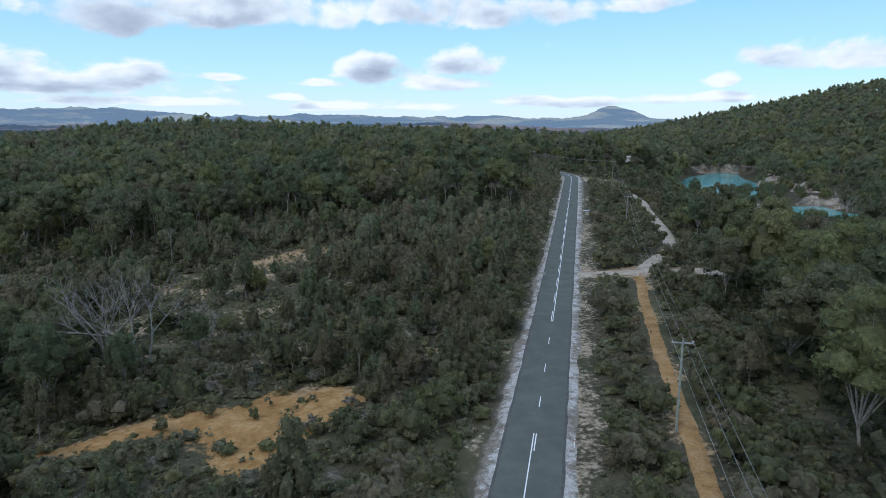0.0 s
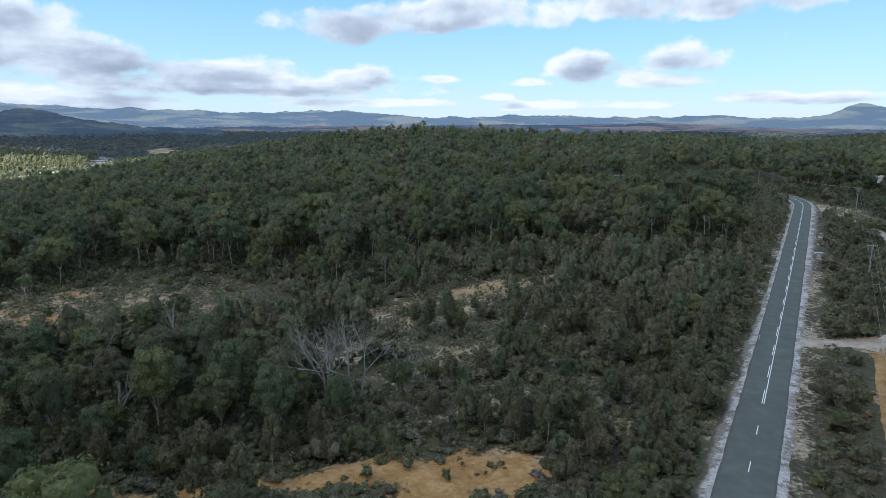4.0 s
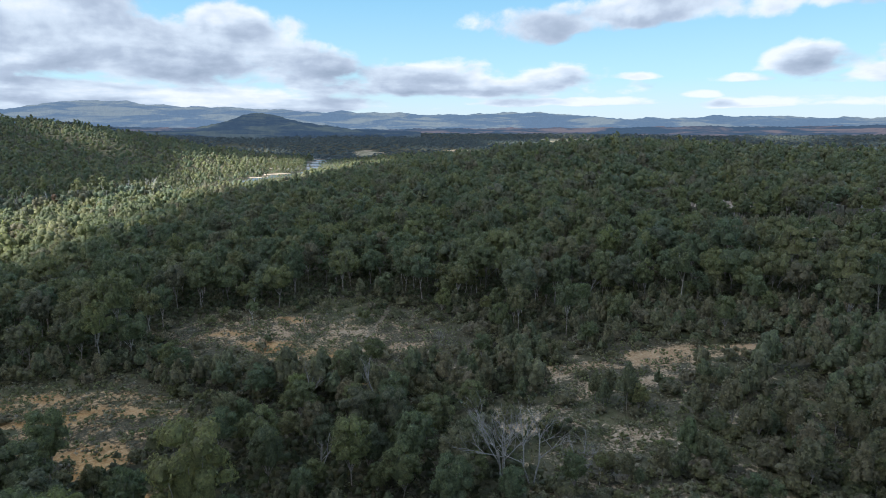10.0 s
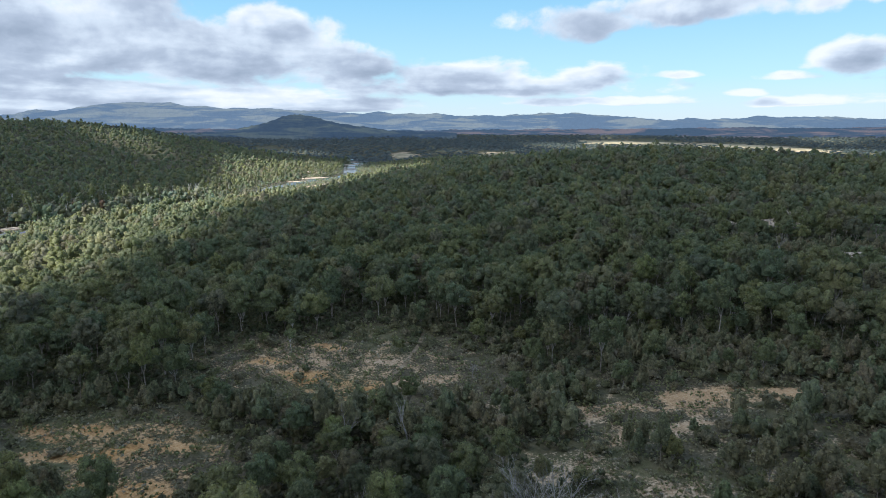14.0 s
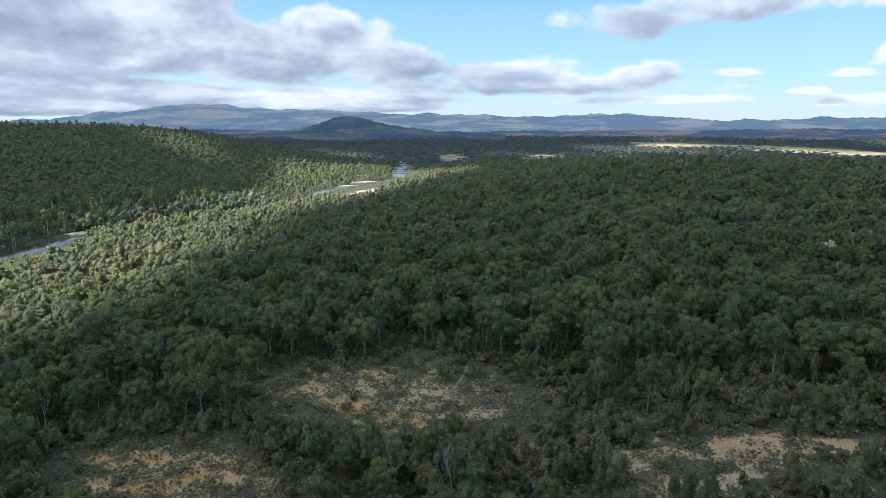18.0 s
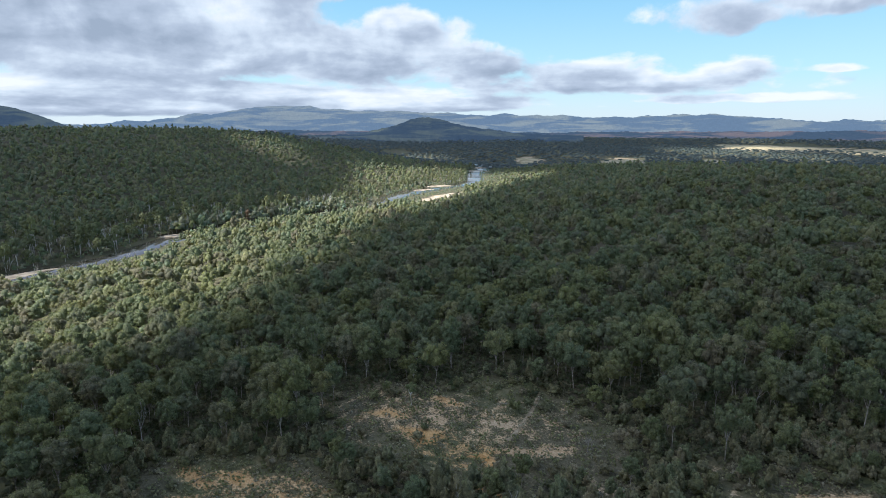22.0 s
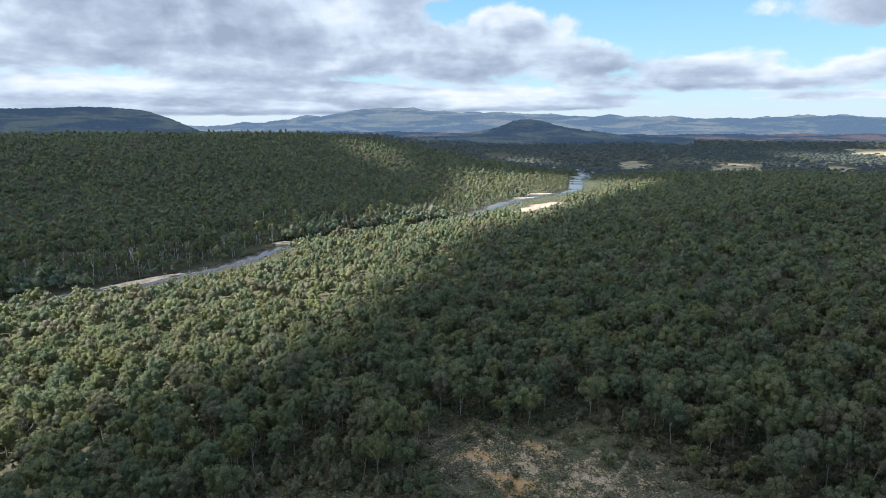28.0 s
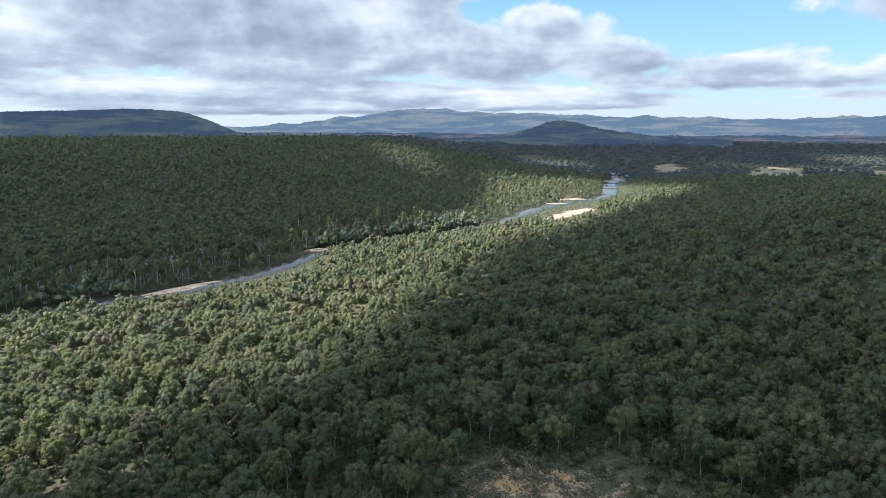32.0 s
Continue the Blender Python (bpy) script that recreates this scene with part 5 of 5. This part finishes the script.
# small white-stemmed gums in the open
for k, (px, py, size) in enumerate(((-10, 104, 0.52), (-37, 99, 0.5), (-172, 128, 0.75), (-158, 138, 0.42), (-22, 92, 0.42), (-185, 138, 0.8), (-28, 150, 0.5))):
    stem, leafage = umbel_tree(900 + k, 12, 2.7, 0.36, 9, 420, 0.2, 5, 6, 4, 0.8, 0.8)
    ob = tagged(new("white_gum", mesh_of("white_gum", *stem, [white_bark])), "slender young gum with a white stem", "tree", "young white gums")
    ob.matrix_basis = pose(px, py, float(height(px, py)), 0, 0, 70 * k) @ Matrix.Diagonal((size, size, size, 1))
    cr = new("crown", mesh_of("crown", *leafage, [gum_leaf_one]))
    cr.parent = ob

# ---- power line ----
pole_wood, n, b = material("treated_pole", 0.85)
co = n.add("ShaderNodeTexCoord").outputs["Object"]
paint(n, b, n.ramp(n.noise(co, 3.0, 5.0), [(0.3, (0.20, 0.23, 0.19)), (0.7, (0.36, 0.38, 0.33))]))
steel, n, b = material("galvanised_steel", 0.5, 0.6)
b.inputs["Base Color"].default_value = (0.5, 0.5, 0.5, 1)
ceramic, n, b = material("insulator", 0.3)
b.inputs["Base Color"].default_value = (0.55, 0.56, 0.55, 1)


def cone(bm, r0, r1, h, z=0.0, sides=10, m=None):
    bmesh.ops.create_cone(bm, cap_ends=True, segments=sides, radius1=r0, radius2=r1, depth=h, matrix=(m or Matrix()) @ Matrix.Translation((0, 0, z + h / 2)))


def box(bm, sx, sy, sz, x=0, y=0, z=0):
    bmesh.ops.create_cube(bm, size=1, matrix=Matrix.Translation((x, y, z)) @ Matrix.Diagonal((sx, sy, sz, 1)))


def utility_pole(x, y, tall, turn):
    top = tagged(new("utility_pole"), "weathered timber power pole with a steel crossarm", "utility pole", "power poles along the track")
    top.matrix_basis = pose(x, y, float(height(x, y)) - 0.3, 0, 0, turn)
    bm = bmesh.new()
    cone(bm, 0.16, 0.11, tall)
    part("pole", bm, pole_wood, top)
    bm = bmesh.new()
    box(bm, 2.3, 0.10, 0.12, 0, 0.14, tall - 0.35)
    part("crossarm", bm, steel, top)
    for ox in (-1.05, 0.12, 1.05):
        bm = bmesh.new()
        cone(bm, 0.05, 0.07, 0.16, tall - 0.29)
        bmesh.ops.translate(bm, verts=bm.verts, vec=(ox, 0.14, 0))
        part("insulator", bm, ceramic, top)
    return [Matrix(top.matrix_basis) @ Vector((ox, 0.14, tall - 0.1)) for ox in (-1.05, 0.12, 1.05)]


heads = [utility_pole(px, py, tall, tn) for px, py, tall, tn in ((5, -35, 11, -12), (25.4, 64.9, 11, -12), (54.5, 190.4, 11, -13), (87.3, 335, 11, -10), (56, 413, 10, 30), (10, 435, 10, 60))]
for h0, h1 in zip(heads, heads[1:]):
    for p0, p1 in zip(h0, h1):
        cu = bpy.data.curves.new("wire", "CURVE")
        cu.dimensions, cu.bevel_depth, cu.bevel_resolution = "3D", 0.012, 0
        spl = cu.splines.new("POLY")
        spl.points.add(16)
        for i, pt in enumerate(spl.points):
            u = i / 16
            q = p0.lerp(p1, u)
            pt.co = (q.x, q.y, q.z - 4 * 1.6 * u * (1 - u), 1)
        cu.materials.append(steel)
        tagged(new("wire", cu), "thin sagging power line conductor", "power line", "conductors")

# ---- guide posts ----
post_white, n, b = material("white_plastic", 0.5)
b.inputs["Base Color"].default_value = (0.78, 0.78, 0.76, 1)
reflector, n, b = material("red_reflector", 0.3)
b.inputs["Base Color"].default_value = (0.45, 0.04, 0.03, 1)
for px, py in ((6.3, 65.6), (13.6, 62.4), (22.0, 139.0), (33.0, 147.0), (45.5, 253), (-9, 8), (54.0, 250.0)):
    top = tagged(new("guide_post"), "white roadside guide post with a red reflector", "guide post", "guide posts")
    top.matrix_basis = pose(px, py, float(height(px, py)) - 0.05, 0, 0, -12)
    bm = bmesh.new()
    box(bm, 0.11, 0.04, 1.05, 0, 0, 0.52)
    part("post", bm, post_white, top)
    bm = bmesh.new()
    box(bm, 0.07, 0.012, 0.14, 0, -0.026, 0.86)
    part("reflector", bm, reflector, top)

# ---- rocky banks of the old quarry ----
rock_mat, n, b = material("pale_granite", 0.9)
co = n.add("ShaderNodeTexCoord").outputs["Object"]
g = n.math("ADD", n.math("MULTIPLY", n.noise(co, 0.25, 6.0, 0.7), 0.6), n.math("MULTIPLY", n.noise(co, 1.6, 4.0, 0.7), 0.4))
paint(n, b, n.ramp(g, [(0.36, (0.14, 0.11, 0.085)), (0.5, (0.33, 0.28, 0.22)), (0.64, (0.50, 0.45, 0.37))]))
bump(n, b, g, 1.0, 0.8)
for k, (px, py, sx, sy, sz, turn) in enumerate(((236, 578, 14, 6, 9, -24), (262, 560, 16, 7, 11, -30), (276, 545, 10, 5, 7, -35), (208, 405, 8, 26, 11, -26), (216, 378, 7, 12, 8, -26), (192, 318, 12, 5, 5, -40), (150, 318, 9, 4, 4, -20), (152, 545, 8, 8, 7, 10), (-96, 506, 11, 5, 8, 10), (-84, 510, 7, 4, 7, 40), (-30, 361, 13, 4, 4.5, 5), (-12, 359, 9, 4, 4, -10))):
    bm = bmesh.new()
    bmesh.ops.create_icosphere(bm, subdivisions=4, radius=1.0)
    for v in bm.verts:
        d = v.co.normalized()
        q = 1 + 0.42 * noise.noise(d * 1.7 + Vector((k * 7, 0, 0))) + 0.28 * abs(noise.noise(d * 4.3 + Vector((0, k * 5, 0)))) + 0.14 * noise.noise(d * 10)
        v.co = Vector((d.x * sx, d.y * sy, d.z * sz)) * q
    ob = part("rock_outcrop", bm, rock_mat)
    tagged(ob, "pale weathered rock face by the turquoise lake" if k < 8 else "pale rock heap in a forest clearing", "rock", "quarry rocks" if k < 8 else "rock heaps")
    ob.matrix_basis = pose(px, py, float(height(px, py)) - 0.15 * sz, 0, 0, turn)


# ---- small things by the road ----
def plain(name, colour, rough, metal=0.0):
    m, n, b = material(name, rough, metal)
    co = n.add("ShaderNodeTexCoord").outputs["Object"]
    paint(n, b, n.ramp(n.noise(co, 2.5, 6.0, 0.7), [(0.3, tuple(0.72 * c for c in colour)), (0.6, colour)]))
    return m


sheet_iron, board_wood = plain("white_sheet_iron", (0.80, 0.80, 0.78), 0.5), plain("brown_board", (0.16, 0.10, 0.06), 0.8)
shed = tagged(new("shed"), "small white sheet-iron shed among the trees", "shed")
shed.matrix_basis = pose(137, 490, float(height(137, 490)) - 0.1, 0, 0, -20)
for sx, sy, px, py in ((7.4, 0.12, 0, -2.4), (7.4, 0.12, 0, 2.4), (0.12, 4.68, -3.64, 0), (0.12, 4.68, 3.64, 0)):
    bm = bmesh.new()
    box(bm, sx, sy, 7.0, px, py, 3.5)
    part("wall", bm, sheet_iron, shed)
for turn, py in ((16, -1.3), (-16, 1.3)):
    bm = bmesh.new()
    bmesh.ops.create_cube(bm, size=1, matrix=Matrix.Translation((0, py, 7.35)) @ Matrix.Rotation(radians(turn), 4, "X") @ Matrix.Diagonal((8.0, 2.9, 0.08, 1)))
    part("roof", bm, sheet_iron, shed)
bm = bmesh.new()
box(bm, 2.4, 0.06, 2.4, 0.6, -2.5, 1.2)
part("door", bm, plain("grey_door", (0.35, 0.36, 0.36), 0.6), shed)

sign = tagged(new("notice_board"), "brown timber notice board beside the turn-off", "sign")
sign.matrix_basis = pose(77.8, 367.0, float(height(77.8, 367.0)) - 0.1, 0, 0, -10)
for px in (-1.5, 1.5):
    bm = bmesh.new()
    box(bm, 0.16, 0.16, 2.4, px, 0, 1.2)
    part("post", bm, board_wood, sign)
bm = bmesh.new()
box(bm, 2.84, 0.08, 1.1, 0, -0.02, 1.55)
part("board", bm, board_wood, sign)
bm = bmesh.new()
box(bm, 3.6, 0.7, 0.08, 0, 0, 2.44)
part("roof", bm, board_wood, sign)

bm = bmesh.new()
bmesh.ops.create_grid(bm, x_segments=14, y_segments=8, size=1.0)
for v in bm.verts:
    v.co = Vector((v.co.x * 1.5, v.co.y * 0.7, 0.18 + 0.16 * noise.noise(v.co * 2.3) + 0.08 * noise.noise(v.co * 6.0)))
ob = part("plastic_sheet", bm, plain("pale_blue_plastic", (0.50, 0.56, 0.66), 0.4))
tagged(ob, "crumpled pale blue plastic sheet on the verge", "litter")
ob.modifiers.new("thick", "SOLIDIFY").thickness = 0.02
ob.matrix_basis = pose(50.3, 225.7, float(height(50.3, 225.7)) + 0.02, 0, 0, 20)
